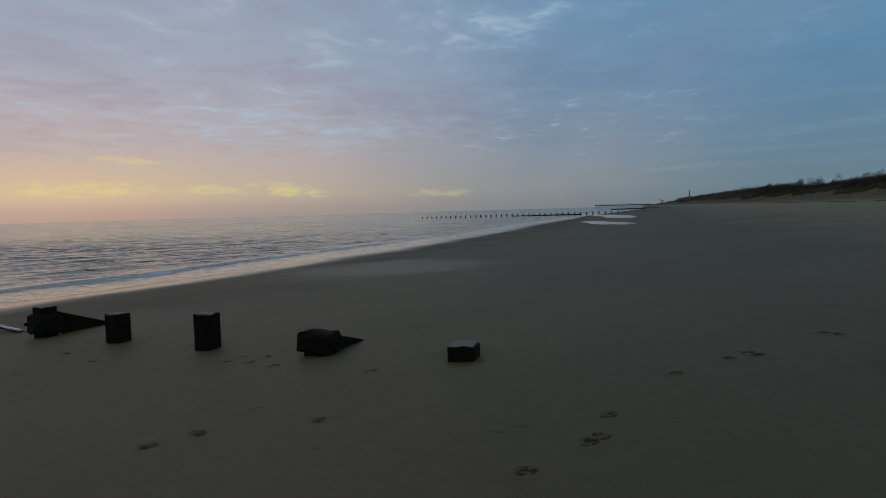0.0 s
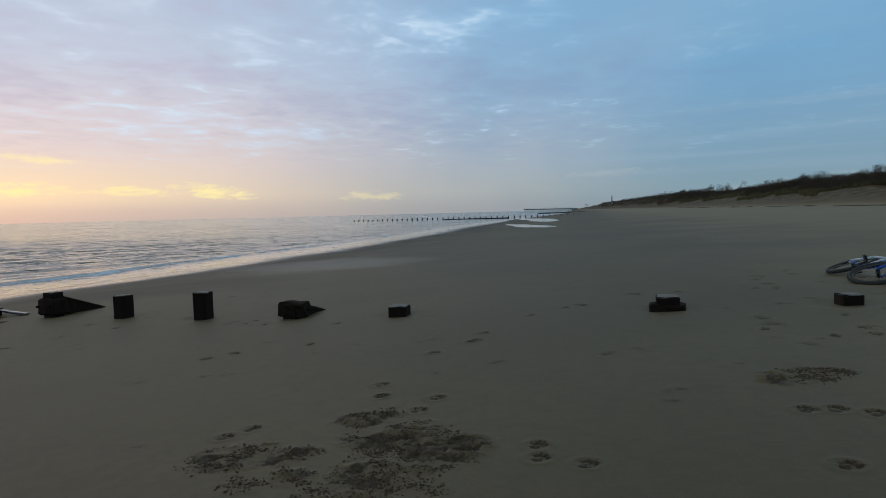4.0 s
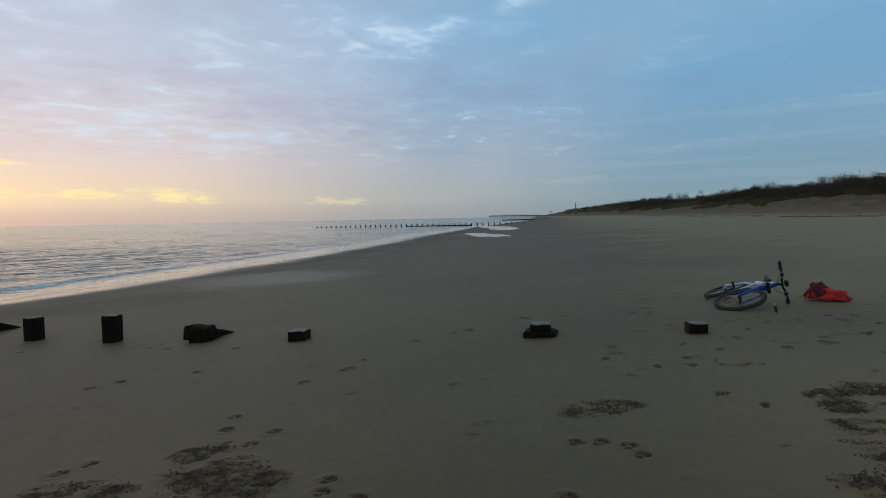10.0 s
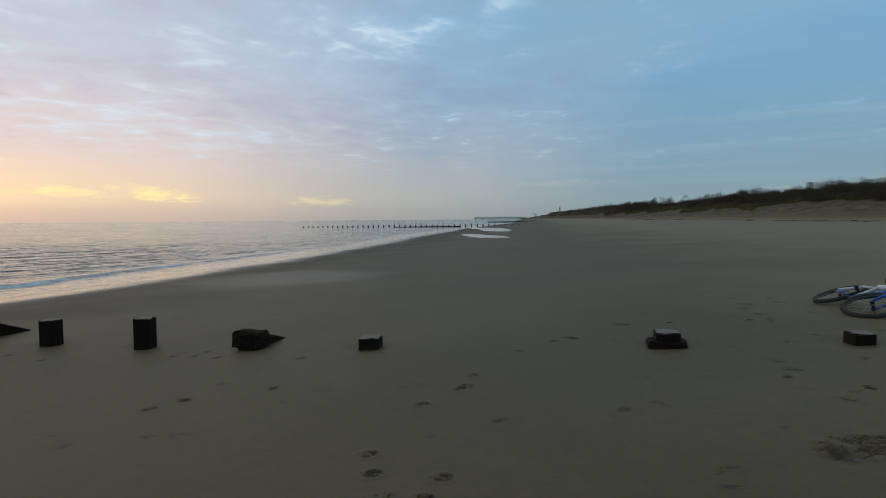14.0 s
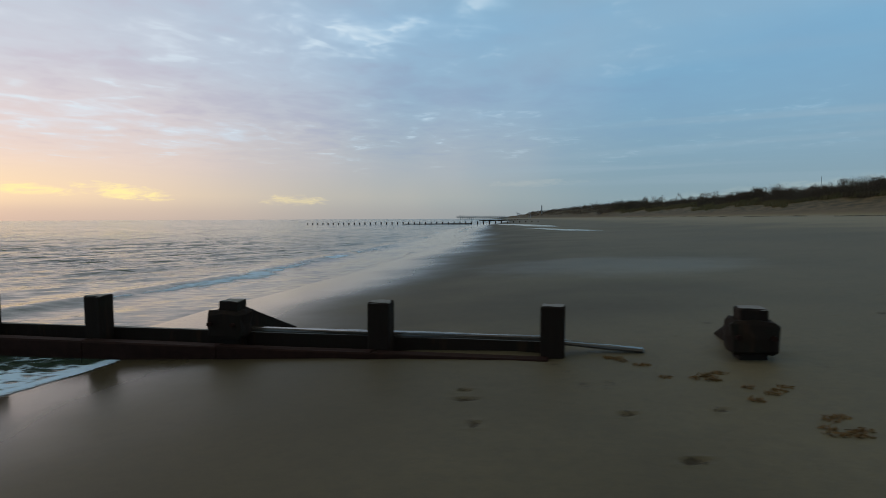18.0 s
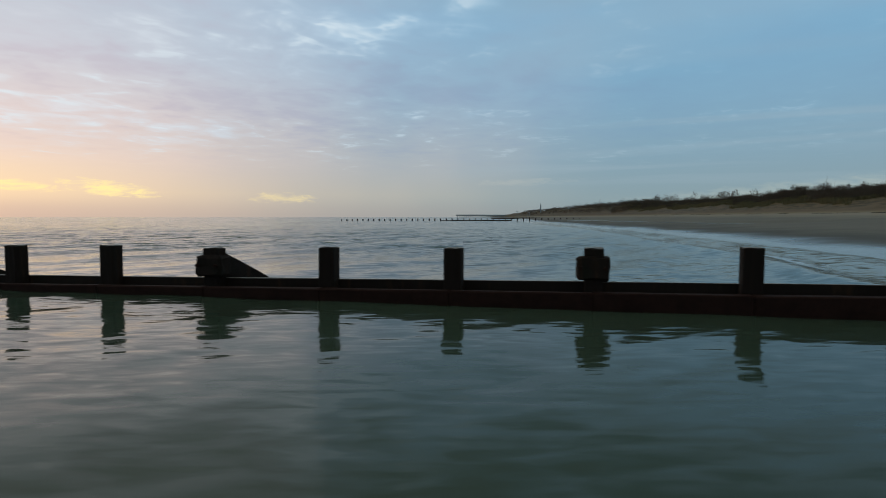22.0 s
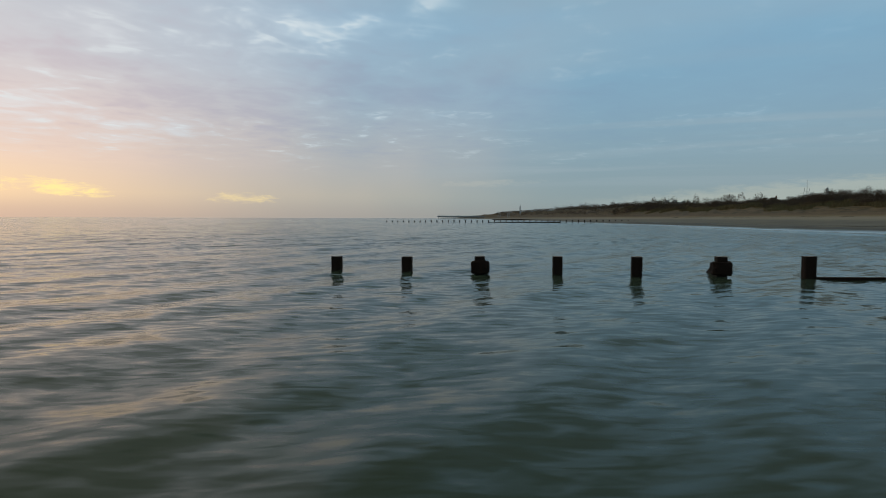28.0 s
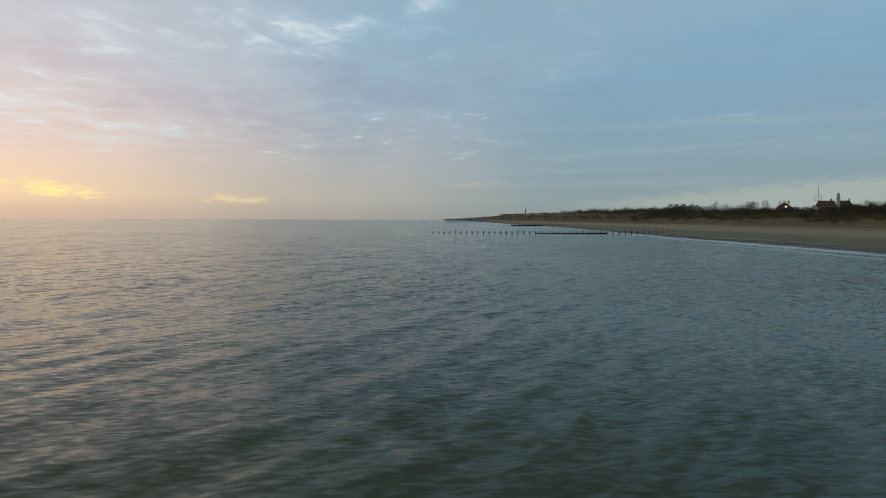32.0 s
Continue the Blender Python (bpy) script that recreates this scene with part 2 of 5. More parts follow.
    rough = g.math("SUBTRACT", rough, g.math("MULTIPLY", damp, 0.15))
    rip = g.math("ADD", g.math("MULTIPLY", grain, 0.5), g.math("MULTIPLY", g.noise(p, 22.0, 3, 0.6), 0.6))
    rip = g.math("ADD", rip, g.math("MULTIPLY", dug_shade, g.math("MULTIPLY", g.noise(p, 56.0, 4, 0.7), 8.0)))
    h = g.math("MULTIPLY", rip, g.math("SUBTRACT", 1.0, g.math("MAXIMUM", g.math("MULTIPLY", wet, 0.9), g.math("MULTIPLY", damp, 0.3))))
    put(g, b, color=col, rough=rough, normal=bump(g, h, 0.5, 0.006), spec=g.math("SUBTRACT", g.step(level, 0.05, 0.45, 0.20, 0.44), g.step(level, 1.2, 1.9, 0.0, 0.36)))


def m_sea(g, b):
    px, py = g.node("ShaderNodeSeparateXYZ", {0: place(g)}).outputs[:2]

    def along(head, sa, sb):
        """Coordinates that run with the waves and along their crests."""
        c, d = math.cos(radians(head)), math.sin(radians(head))
        u = g.math("ADD", g.math("MULTIPLY", px, c * sa), g.math("MULTIPLY", py, d * sa))
        v = g.math("SUBTRACT", g.math("MULTIPLY", py, c * sb), g.math("MULTIPLY", px, d * sb))
        return g.node("ShaderNodeCombineXYZ", {0: u, 1: v, 2: 0.0}).outputs[0]

    def tilt(head, sa, sb, detail, rough, dist, amount):
        """Slopes of one family of wavelets, steepest along their run."""
        n = g.node("ShaderNodeTexNoise", {"Vector": along(head, sa, sb), "Scale": 1.0, "Detail": detail, "Roughness": rough, "Distortion": dist}).outputs["Color"]
        nx, ny = g.node("ShaderNodeSeparateXYZ", {0: g.vec("SUBTRACT", n, (0.5, 0.5, 0.5))}).outputs[:2]
        ny = g.math("MULTIPLY", ny, 0.45)
        c, d = math.cos(radians(head)), math.sin(radians(head))
        wx = g.math("SUBTRACT", g.math("MULTIPLY", nx, c), g.math("MULTIPLY", ny, d))
        wy = g.math("ADD", g.math("MULTIPLY", nx, d), g.math("MULTIPLY", ny, c))
        flat = g.node("ShaderNodeCombineXYZ", {0: wx, 1: wy, 2: 0.0}).outputs[0]
        return g.node("ShaderNodeVectorMath", {0: flat, "Scale": amount}, operation="SCALE").outputs[0]

    wide = g.noise(along(-20, 0.10, 0.03), 1.0, 4, 0.6, 0.3)
    gust = g.noise(along(-20, 0.05, 0.02), 1.0, 3, 0.55, 0.4)
    heave = g.node("ShaderNodeAttribute", attribute_name="heave").outputs["Fac"]
    zone = g.math("MULTIPLY", g.node("ShaderNodeAttribute", attribute_name="open").outputs["Fac"], g.step(gust, 0.35, 0.62, 0.75, 1.15))
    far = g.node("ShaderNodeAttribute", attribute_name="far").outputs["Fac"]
    live = g.math("ADD", 0.22, zone)
    n = tilt(-20, 0.95, 0.28, 3, 0.55, 0.5, g.math("MULTIPLY", live, 0.26))
    n = g.vec("ADD", n, tilt(-20, 0.70, 0.11, 2, 0.5, 0.6, g.math("ADD", 0.085, g.math("MULTIPLY", zone, 0.20))))
    n = g.vec("ADD", n, tilt(-48, 2.6, 0.9, 3, 0.55, 0.4, g.math("MULTIPLY", live, 0.50)))
    n = g.vec("ADD", n, tilt(-75, 7.5, 2.4, 2, 0.55, 0.5, g.math("ADD", 0.19, g.math("MULTIPLY", zone, 0.42))))
    n = g.vec("ADD", n, tilt(-70, 0.34, 0.09, 3, 0.55, 0.5, g.math("MULTIPLY", g.math("ADD", g.math("MULTIPLY", heave, 0.5), g.math("MULTIPLY", far, 1.2)), 0.20)))
    n = g.vec("ADD", n, tilt(-80, 0.08, 0.02, 3, 0.6, 0.4, g.math("MULTIPLY", far, 0.22)))
    normal = g.vec("NORMALIZE", g.vec("ADD", g.node("ShaderNodeNewGeometry").outputs["Normal"], n))
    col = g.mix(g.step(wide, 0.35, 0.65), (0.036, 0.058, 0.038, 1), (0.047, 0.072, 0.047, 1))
    # teal grows with distance: the sky's reflection painted into the water colour
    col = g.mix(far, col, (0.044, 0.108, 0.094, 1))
    put(g, b, color=col, rough=g.step(zone, 0.0, 0.5, 0.08, 0.13), ior=1.33, spec=0.16, normal=normal)


def m_foam(g, b):
    p = place(g)
    n = g.noise(p, 55.0, 4, 0.65)
    cover = g.node("ShaderNodeAttribute", attribute_name="cover").outputs["Fac"]
    a = g.step(g.math("ADD", cover, g.math("MULTIPLY", g.math("SUBTRACT", n, 0.5), 0.5)), -0.55, 0.95)
    put(g, b, color=g.mix(n, (0.46, 0.70, 0.98, 1), (0.74, 0.92, 1.0, 1)), rough=0.6, alpha=g.math("MULTIPLY", a, 0.94), normal=bump(g, n, 0.5, 0.008))


def m_timber(top):
    def f(g, b):
        c = g.node("ShaderNodeTexCoord").outputs["Object"]
        rnd = g.node("ShaderNodeObjectInfo").outputs["Random"]
        grain = g.noise(g.scaled(c, (30, 30, 2.2)), 1.0, 5, 0.65, 0.4)
        blot = g.noise(c, 4.0, 4, 0.6)
        col = g.mix(grain, (0.007, 0.0038, 0.0026, 1), (0.024, 0.012, 0.0075, 1))
        col = g.mix(g.math("MULTIPLY", g.step(blot, 0.5, 0.7), 0.5), col, (0.013, 0.014, 0.008, 1))
        col = g.mix(g.math("MULTIPLY", rnd, 0.3), col, (0.026, 0.016, 0.011, 1))
        # rusty worn patches that run down the grain
        worn = g.noise(g.scaled(c, (7, 7, 1.3)), 1.0, 4, 0.6, 0.3)
        col = g.mix(g.step(worn, 0.54, 0.70, 0.0, 0.45), col, (0.055, 0.024, 0.010, 1))
        if top:
            # weathered grey upper faces, paled further in colour for the sky light they catch
            n = g.node("ShaderNodeSeparateXYZ", {0: g.node("ShaderNodeNewGeometry").outputs["Normal"]}).outputs[2]
            rings = g.noise(g.scaled(c, (26, 26, 1)), 1.0, 4, 0.7)
            col = g.mix(g.step(n, 0.7, 0.95), col, g.mix(rings, (0.15, 0.14, 0.13, 1), (0.36, 0.34, 0.33, 1)))
        put(g, b, color=col, rough=0.8, spec=0.14, normal=bump(g, grain, 0.7, 0.012))
    return f


def plain(col, rough=0.5, metal=0.0, vary=0.15, scale=20.0, relief=0.1, spec=0.5):
    def f(g, b):
        c = g.node("ShaderNodeTexCoord").outputs["Object"]
        n = g.noise(c, scale, 4, 0.6)
        lo = tuple(v * (1 - vary) for v in col) + (1,)
        hi = tuple(min(1, v * (1 + vary)) for v in col) + (1,)
        put(g, b, color=g.mix(n, lo, hi), rough=rough, metal=metal, spec=spec, normal=bump(g, n, relief, 0.01))
    return f


def m_leaf(a, c2):
    def f(g, b):
        r = g.node("ShaderNodeNewGeometry").outputs["Random Per Island"]
        o = g.node("ShaderNodeObjectInfo").outputs["Random"]
        col = g.mix(r, a, c2)
        col = g.mix(g.math("MULTIPLY", o, 0.5), col, (0.055, 0.040, 0.022, 1))
        patch = g.noise(place(g), 0.09, 3, 0.6)
        col = g.mix(g.step(patch, 0.45, 0.62, 0.0, 0.4), col, g.vec("MULTIPLY", col, (1.25, 0.85, 0.75)))
        put(g, b, color=col, rough=0.8)
    return f


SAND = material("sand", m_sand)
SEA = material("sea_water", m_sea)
FOAM = material("foam", m_foam)
TIMBER = material("weathered_timber", m_timber(False))
TIMBER_LIT_TOP = material("weathered_sky_lit_top", m_timber(True))
WALER = material("brown_timber", plain((0.024, 0.009, 0.006), 0.8, 0, 0.6, 9, 0.8, 0.10))
LEAF = material("scrub_leaves", m_leaf((0.040, 0.032, 0.019, 1), (0.112, 0.072, 0.042, 1)))
TWIG = material("scrub_twigs", plain((0.075, 0.050, 0.036), 0.9))
GRASS = material("marram", m_leaf((0.13, 0.120, 0.042, 1), (0.25, 0.205, 0.080, 1)))


# ---- small mesh tools ----
def part(name, bm, mat, parent=None, label="", smooth=False):
    me = bpy.data.meshes.new(name)
    bm.to_mesh(me)
    bm.free()
    if mat:
        me.materials.append(mat)
    if smooth:
        me.polygons.foreach_set("use_smooth", [True] * len(me.polygons))
    ob = new(name, me)
    if parent:
        ob.parent = parent
    if label:
        ob["label"] = label
    return ob


def arrays(name, verts, faces, mat, parent=None, smooth=False):
    """A mesh from numpy arrays of vertices and quads."""
    me = bpy.data.meshes.new(name)
    verts, faces = np.asarray(verts, "f4"), np.asarray(faces, "i4")
    k = faces.shape[1]
    me.vertices.add(len(verts))
    me.vertices.foreach_set("co", verts.ravel())
    me.loops.add(faces.size)
    me.loops.foreach_set("vertex_index", faces.ravel())
    me.polygons.add(len(faces))
    me.polygons.foreach_set("loop_start", np.arange(0, faces.size, k, dtype="i4"))
    me.polygons.foreach_set("use_smooth", np.full(len(faces), smooth))
    me.update(calc_edges=True)
    me.materials.append(mat)
    ob = new(name, me)
    if parent:
        ob.parent = parent
    return ob


def block(bm, size, m=Matrix(), bevel=0.01, jag=0.0, cuts=0):
    """A worn box: bevelled edges and, with jag, uneven faces."""
    t = bmesh.new()
    bmesh.ops.create_cube(t, size=1.0, matrix=Matrix.Diagonal((*size, 1)))
    if bevel:
        bmesh.ops.bevel(t, geom=t.edges[:], offset=bevel, segments=1, affect="EDGES")
    if cuts:
        bmesh.ops.subdivide_edges(t, edges=[e for e in t.edges if e.calc_length() > 2.5 * bevel], cuts=cuts, use_grid_fill=True)
    for v in t.verts:
        if jag:
            v.co += Vector([random.uniform(-jag, jag) for _ in range(3)])
        v.co = m @ v.co
    me = bpy.data.meshes.new("block")
    t.to_mesh(me)
    t.free()
    bm.from_mesh(me)
    bpy.data.meshes.remove(me)


def tube(bm, a, b, r0, r1=None, n=10, caps=True):
    a, b = Vector(a), Vector(b)
    d = b - a
    m = Matrix.Translation((a + b) / 2) @ d.to_track_quat("Z", "Y").to_matrix().to_4x4()
    bmesh.ops.create_cone(bm, cap_ends=caps, segments=n, radius1=r0, radius2=r0 if r1 is None else r1, depth=d.length, matrix=m)


def lattice(px, py, seed):
    """Smooth value noise on arrays."""
    def h(i, j):
        n = (i * 374761393 + j * 668265263 + seed * 974711) & 0xFFFFFFFF
        n = ((n ^ (n >> 13)) * 1274126177) & 0xFFFFFFFF
        return ((n ^ (n >> 16)) & 0xFFFF) / 65535.0
    i, j = np.floor(px).astype("i8"), np.floor(py).astype("i8")
    u, v = px - i, py - j
    u, v = u * u * (3 - 2 * u), v * v * (3 - 2 * v)
    return (h(i, j) * (1 - u) + h(i + 1, j) * u) * (1 - v) + (h(i, j + 1) * (1 - u) + h(i + 1, j + 1) * u) * v


def fbm(px, py, seed, octaves=4):
    s, a = 0.0, 0.5
    for k in range(octaves):
        s = s + a * lattice(px * 2 ** k, py * 2 ** k, seed + k)
        a *= 0.5
    return s / (1 - 0.5 ** octaves)


def grid(xs, ys):
    """Quads of a rectangular lattice of len(xs) by len(ys) vertices."""
    nx, ny = len(xs), len(ys)
    k = (np.arange(ny - 1)[:, None] * nx + np.arange(nx - 1)[None, :]).ravel()
    return np.stack([k, k + 1, k + 1 + nx, k + nx], 1)


def graded(lo, hi, step, far_lo, far_hi, grow=1.045):
    mid = list(np.arange(lo, hi, step))
    return spread_out(mid, far_lo, far_hi, grow)


def spread_out(mid, far_lo, far_hi, grow):
    """Carries a row of steps on both ways, ever wider."""
    up, s = [], mid[-1] - mid[-2]
    x = mid[-1]
    while x < far_hi:
        s *= grow
        x += s
        up.append(x)
    dn, s, x = [], mid[1] - mid[0], mid[0]
    while x > far_lo:
        s *= grow
        x -= s
        dn.append(x)
    return np.array(dn[::-1] + mid + up)


# ---- the lie of the land ----
SEA_Z = -0.10
COAST_Y = [-3000, -300, -60, 0, 10, 20, 40, 60, 85, 120, 157, 276, 475, 800, 1400, 4800]
COAST_X = [300, 36, 6, 0, -0.6, -1.6, -4.5, -8.5, -12.5, -17.5, -23, -37, -72, -125, -222, -800]


def coast(y):
    return np.interp(y, COAST_Y, COAST_X)


def across(x, y):
    return x - coast(y)


PROF_U = [-5000, -120, -60, -30, -20, -17.6, -14.4, -11.2, -8, -4.8, 0, 6, 26, 28.6, 29.4, 34, 40, 46, 56, 90, 160, 5000]
PROF_Z = [-6, -3, -1.5, -0.6, -0.16, 0.0, 0.19, 0.32, 0.435, 0.60, 0.905, 1.13, 1.48, 1.56, 1.74, 2.6, 3.9, 5.4, 5.9, 4.6, 4.2, 6]
# runnels left by the tide: middle, half length and width, heading
POOLS = [(-15.6, 52.0, 9.0, 1.7, 27.5), (-24.2, 94.5, 25.0, 2.8, 18.2)]


def lie(x, y):
    """Height of the beach and dunes, without prints."""
    u = across(x, y) + 4 * (fbm(x / 40, y / 60, 5, 3) - 0.5) * np.clip((across(x, y) - 20) / 10, 0, 1)
    z = np.interp(u, PROF_U, PROF_Z)
    dune = np.clip((u - 30) / 14, 0, 1)
    z = z + dune * ((fbm(x / 9, y / 14, 11, 4) - 0.5) * 2.2 + (fbm(x / 35, y / 50, 12, 2) - 0.45) * 2.0)
    z = z + dune * np.interp(y, [0, 120, 250, 420, 800, 1300], [0, 0, 0.8, 2.3, 4.3, 6.5])
    z = z + (fbm(x / 3.5, y / 5, 21, 3) - 0.5) * 0.05 * np.clip((u + 14) / 6, 0, 1)
    for px, py, ln, wd, head in POOLS:
        level = np.interp(px - coast(py), PROF_U, PROF_Z) - 0.06
        c, d = math.cos(radians(head)), math.sin(radians(head))
        l, q = (y - py) * c - (x - px) * d, (x - px) * c + (y - py) * d
        m = np.exp(-((l / ln / 1.25) ** 2 + (q / wd / 1.5) ** 2) ** 2)
        z = z * (1 - m) + m * level
    return z


def ground_at(x, y):
    return float(lie(np.array([x]), np.array([y]))[0])


# scuffed places in the sand: x, y, radius
SCUFFS_WEST = [(-3.62, -4.49, .19), (-3.44, -4.40, .15), (-3.15, -3.78, .17), (-2.83, -4.06, .26), (-2.62, -4.20, .24), (-2.72, -4.46, .22), (-2.50, -4.70, .16),
               (-2.84, -4.79, .21), (-2.67, -4.95, .19), (-3.24, -4.34, .09), (-3.10, -4.63, .10), (-3.31, -4.74, .10), (-2.70, -5.22, .16), (-2.56, -5.27, .13),
               (-2.43, -5.52, .14), (-2.60, -5.51, .11), (-2.38, -5.31, .09), (-2.80, -5.64, .11), (-3.39, -5.60, .12), (-3.56, -5.72, .11), (-3.30, -5.87, .15),
               (-3.25, -5.69, .11), (-3.27, -5.45, .11), (-3.11, -5.59, .09), (-2.78, -5.38, .10), (-2.93, -5.38, .10)]
SCUFFS_EAST = [(.72, -2.23, .13), (.75, -2.49, .13), (.97, -2.08, .17), (1.08, -2.12, .12), (1.19, -2.46, .18), (1.45, -2.25, .25), (1.60, -2.50, .20), (1.15, -2.93, .27),
               (1.33, -3.05, .25), (.73, -2.88, .13), (.69, -3.23, .14), (.92, -3.18, .13), (.72, -3.48, .12), (.52, -3.68, .14), (.78, -3.64, .18), (1.08, -3.60, .13),
               (1.04, -3.83, .15), (.56, -3.94, .12), (.48, -4.20, .15), (.56, -4.40, .20), (.72, -4.29, .14), (.84, -4.44, .19), (.96, -4.45, .15), (.80, -4.64, .12),
               (.88, -4.80, .10), (1.32, -3.50, .18), (1.25, -4.05, .20)]
SCUFFS_MID = [(-.80, -2.70, .17), (-.67, -2.62, .14), (-.55, -2.57, .09), (-1.75, -5.8, .16), (-.6, -5.5, .12)]
SCUFFS = SCUFFS_WEST + SCUFFS_EAST + SCUFFS_MID
# paw prints: x, y
PAW_TRAIL = [(-3.46, -2.09), (-3.28, -1.67), (-3.24, -1.58), (-3.28, -1.23), (-3.03, -.28), (-2.73, .20), (-2.62, .42), (-2.55, .35), (-2.08, 1.18), (-1.98, 1.12), (-1.5, 1.24), (-.62, 1.32)]
PAWS = PAW_TRAIL + [(-3.87, -4.21), (-3.80, -4.06), (-3.45, -3.09), (-3.31, -3.36), (-2.91, -3.36), (-2.93, -3.61), (-3.30, -3.81), (-2.10, -4.04), (-2.06, -4.19), (-1.84, -4.22),
        (-3.56, -5.52), (-3.07, -5.48), (-.55, -3.34), (-.48, -3.46), (-.85, -3.32), (-.71, -3.30), (-.82, -4.03), (-.74, -4.79), (-.80, -4.87),
        (-7.13, -.52), (-7.15, -.32), (-6.85, -.51), (-6.85, -.28), (-6.46, -.58), (-5.38, -.58)]
# boot prints and small dents: x, y
PRINTS = [(-13.10, -1.90), (-13.26, -1.41), (-12.22, -1.61), (-11.68, -1.48), (-13.31, -1.20), (-11.93, -2.28), (-9.45, -.73), (-8.93, -1.53), (-8.97, -2.23), (-8.72, -.88),
          (-.10, -1.22), (-.08, -1.46), (-.36, -1.51), (-.80, -1.22), (.28, -1.49), (.34, -1.42), (.06, -2.30), (.29, -2.52), (1.17, -.30), (1.56, -.12), (1.62, -.06), (1.46, -.95), (.76, -.76),
          (1.52, .97), (1.78, .95), (1.85, .43), (2.09, .65), (1.88, -.61), (2.53, 1.16), (-5.59, -2.13), (-4.98, -1.73), (-5.71, -2.39), (-8.6, 3.4), (-9.4, 2.2), (-7.5, 4.0)]


# pad and toes of a paw: forward, sideways, half length, half width
TOES = ((-.022, 0, .030, .036), (.028, -.040, .021, .015), (.046, -.014, .023, .016), (.046, .014, .023, .016), (.028, .040, .021, .015))


def marks(x, y, z):
    """Presses paws, boots and scuffs into the sand; returns heights and a mask of dug sand and pit shade."""
    dug_shade = np.zeros_like(z)
    rng = np.random.RandomState(3)
    lumps = 0.6 * (fbm(x * 12, y * 14, 31, 2) - 0.5) + 0.9 * (0.25 - np.abs(fbm(x * 23, y * 25, 33, 2) - 0.5))
    ragged = (fbm(x * 5, y * 6, 41, 3) - 0.5) * 1.5
    churn = np.zeros_like(z)
    for cx, cy, r in SCUFFS:
        q = np.hypot((x - cx) / 1.15, y - cy) / r + ragged
        churn = np.maximum(churn, np.clip((1.15 - q) * 2.2, 0, 1))
    churn = churn * np.clip((fbm(x * 4, y * 6, 43, 3) - 0.30) * 5, 0.15, 1)
    z = z + churn * (lumps * 0.085 - 0.006)
    # low pits weigh more, for the shade painted in them
    dug_shade = np.maximum(dug_shade, churn * np.clip(0.95 - lumps * 2.4, 0.35, 1))

    def near(cx, cy, reach):
        return (np.abs(x - cx) < reach) & (np.abs(y - cy) < reach)

    for k, (cx, cy) in enumerate(PAWS):
        w = near(cx, cy, 0.16)
        turn = 0.55 + rng.uniform(-.5, .5)
        dx, dy = x[w] - cx, y[w] - cy
        f, l = 1.2 * (dy * math.cos(turn) + dx * math.sin(turn)), 1.2 * (dx * math.cos(turn) - dy * math.sin(turn))
        deep = np.zeros_like(f)
        for of, ol, rf, rl in TOES:
            deep = np.maximum(deep, np.exp(-((((f - of) / rf) ** 2 + ((l - ol) / rl) ** 2) ** 2)))
        rim = np.exp(-((np.hypot(f, l) - .085) / .02) ** 2)
        z[w] += 0.0025 * rim * (0.5 + rng.rand()) - 0.010 * deep
        dug_shade[w] = np.maximum(dug_shade[w], np.maximum(deep, 0.25 * rim))

    def dent(cx, cy, a, short, long, depth, tone):
        w = near(cx, cy, 0.3)
        dx, dy = x[w] - cx, y[w] - cy
        q = np.hypot((dx * math.cos(a) + dy * math.sin(a)) / short, (dy * math.cos(a) - dx * math.sin(a)) / long) + 0.7 * ragged[w]
        z[w] += 0.3 * depth * np.exp(-(q - 1.35) ** 2 * 8) - depth * np.exp(-np.clip(q, 0, 9) ** 4)
        dug_shade[w] = np.maximum(dug_shade[w], np.clip(1.5 - q, 0, 1) * tone)

    for cx, cy in PRINTS:
        dent(cx, cy, rng.uniform(-1.4, 1.4), .036, .062, 0.016, 0.8)
    # faint old tracks everywhere on the upper beach, thickest round the bike
    for _ in range(260):
        dent(rng.uniform(-13, 4.5), rng.uniform(-7, 6), rng.uniform(0, 3), rng.uniform(.022, .05), rng.uniform(.04, .09), 0.006, 0.5)
    for _ in range(120):
        dent(rng.uniform(-.8, 4.6), rng.uniform(-1.9, 3.2), rng.uniform(0, 3), rng.uniform(.03, .055), rng.uniform(.05, .11), 0.010, 0.6)
    # scour round the posts
    for i in range(11):
        q = np.hypot((x + 1.6 * i) / 1.15, y + 0.03) / 0.26
        z = z - (0.0 if i == 2 else 0.018) * np.exp(-q ** 4)
    return z, dug_shade


def make_ground():
    xs = spread_out([*np.arange(-14.0, -4.1, 0.045), *np.arange(-4.1, 1.9, 0.020), *np.arange(1.9, 4.0, 0.035)], -900, 3500, 1.08)
    ys = spread_out([*np.arange(-6.3, -1.9, 0.021), *np.arange(-1.9, 3.2, 0.034), *np.arange(3.2, 10, 0.15), *np.arange(10, 40, 0.4), *np.arange(40, 124, 0.9)], -1500, 4500, 1.08)
    X, Y = np.meshgrid(xs, ys)
    x, y = X.ravel(), Y.ravel()
    z = lie(x, y)
    near = (x > -16) & (x < 5) & (y > -9) & (y < 7)
    dug_shade = np.zeros_like(z)
    z[near], dug_shade[near] = marks(x[near], y[near], z[near])
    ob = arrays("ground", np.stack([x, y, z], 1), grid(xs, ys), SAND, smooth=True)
    at = ob.data.attributes.new("dug_shade", "FLOAT", "POINT")
    at.data.foreach_set("value", dug_shade.astype("f4"))
    return tagged(ob, "damp grey-brown sand beach rising to pale grassy dunes", "beach", kind="structure")


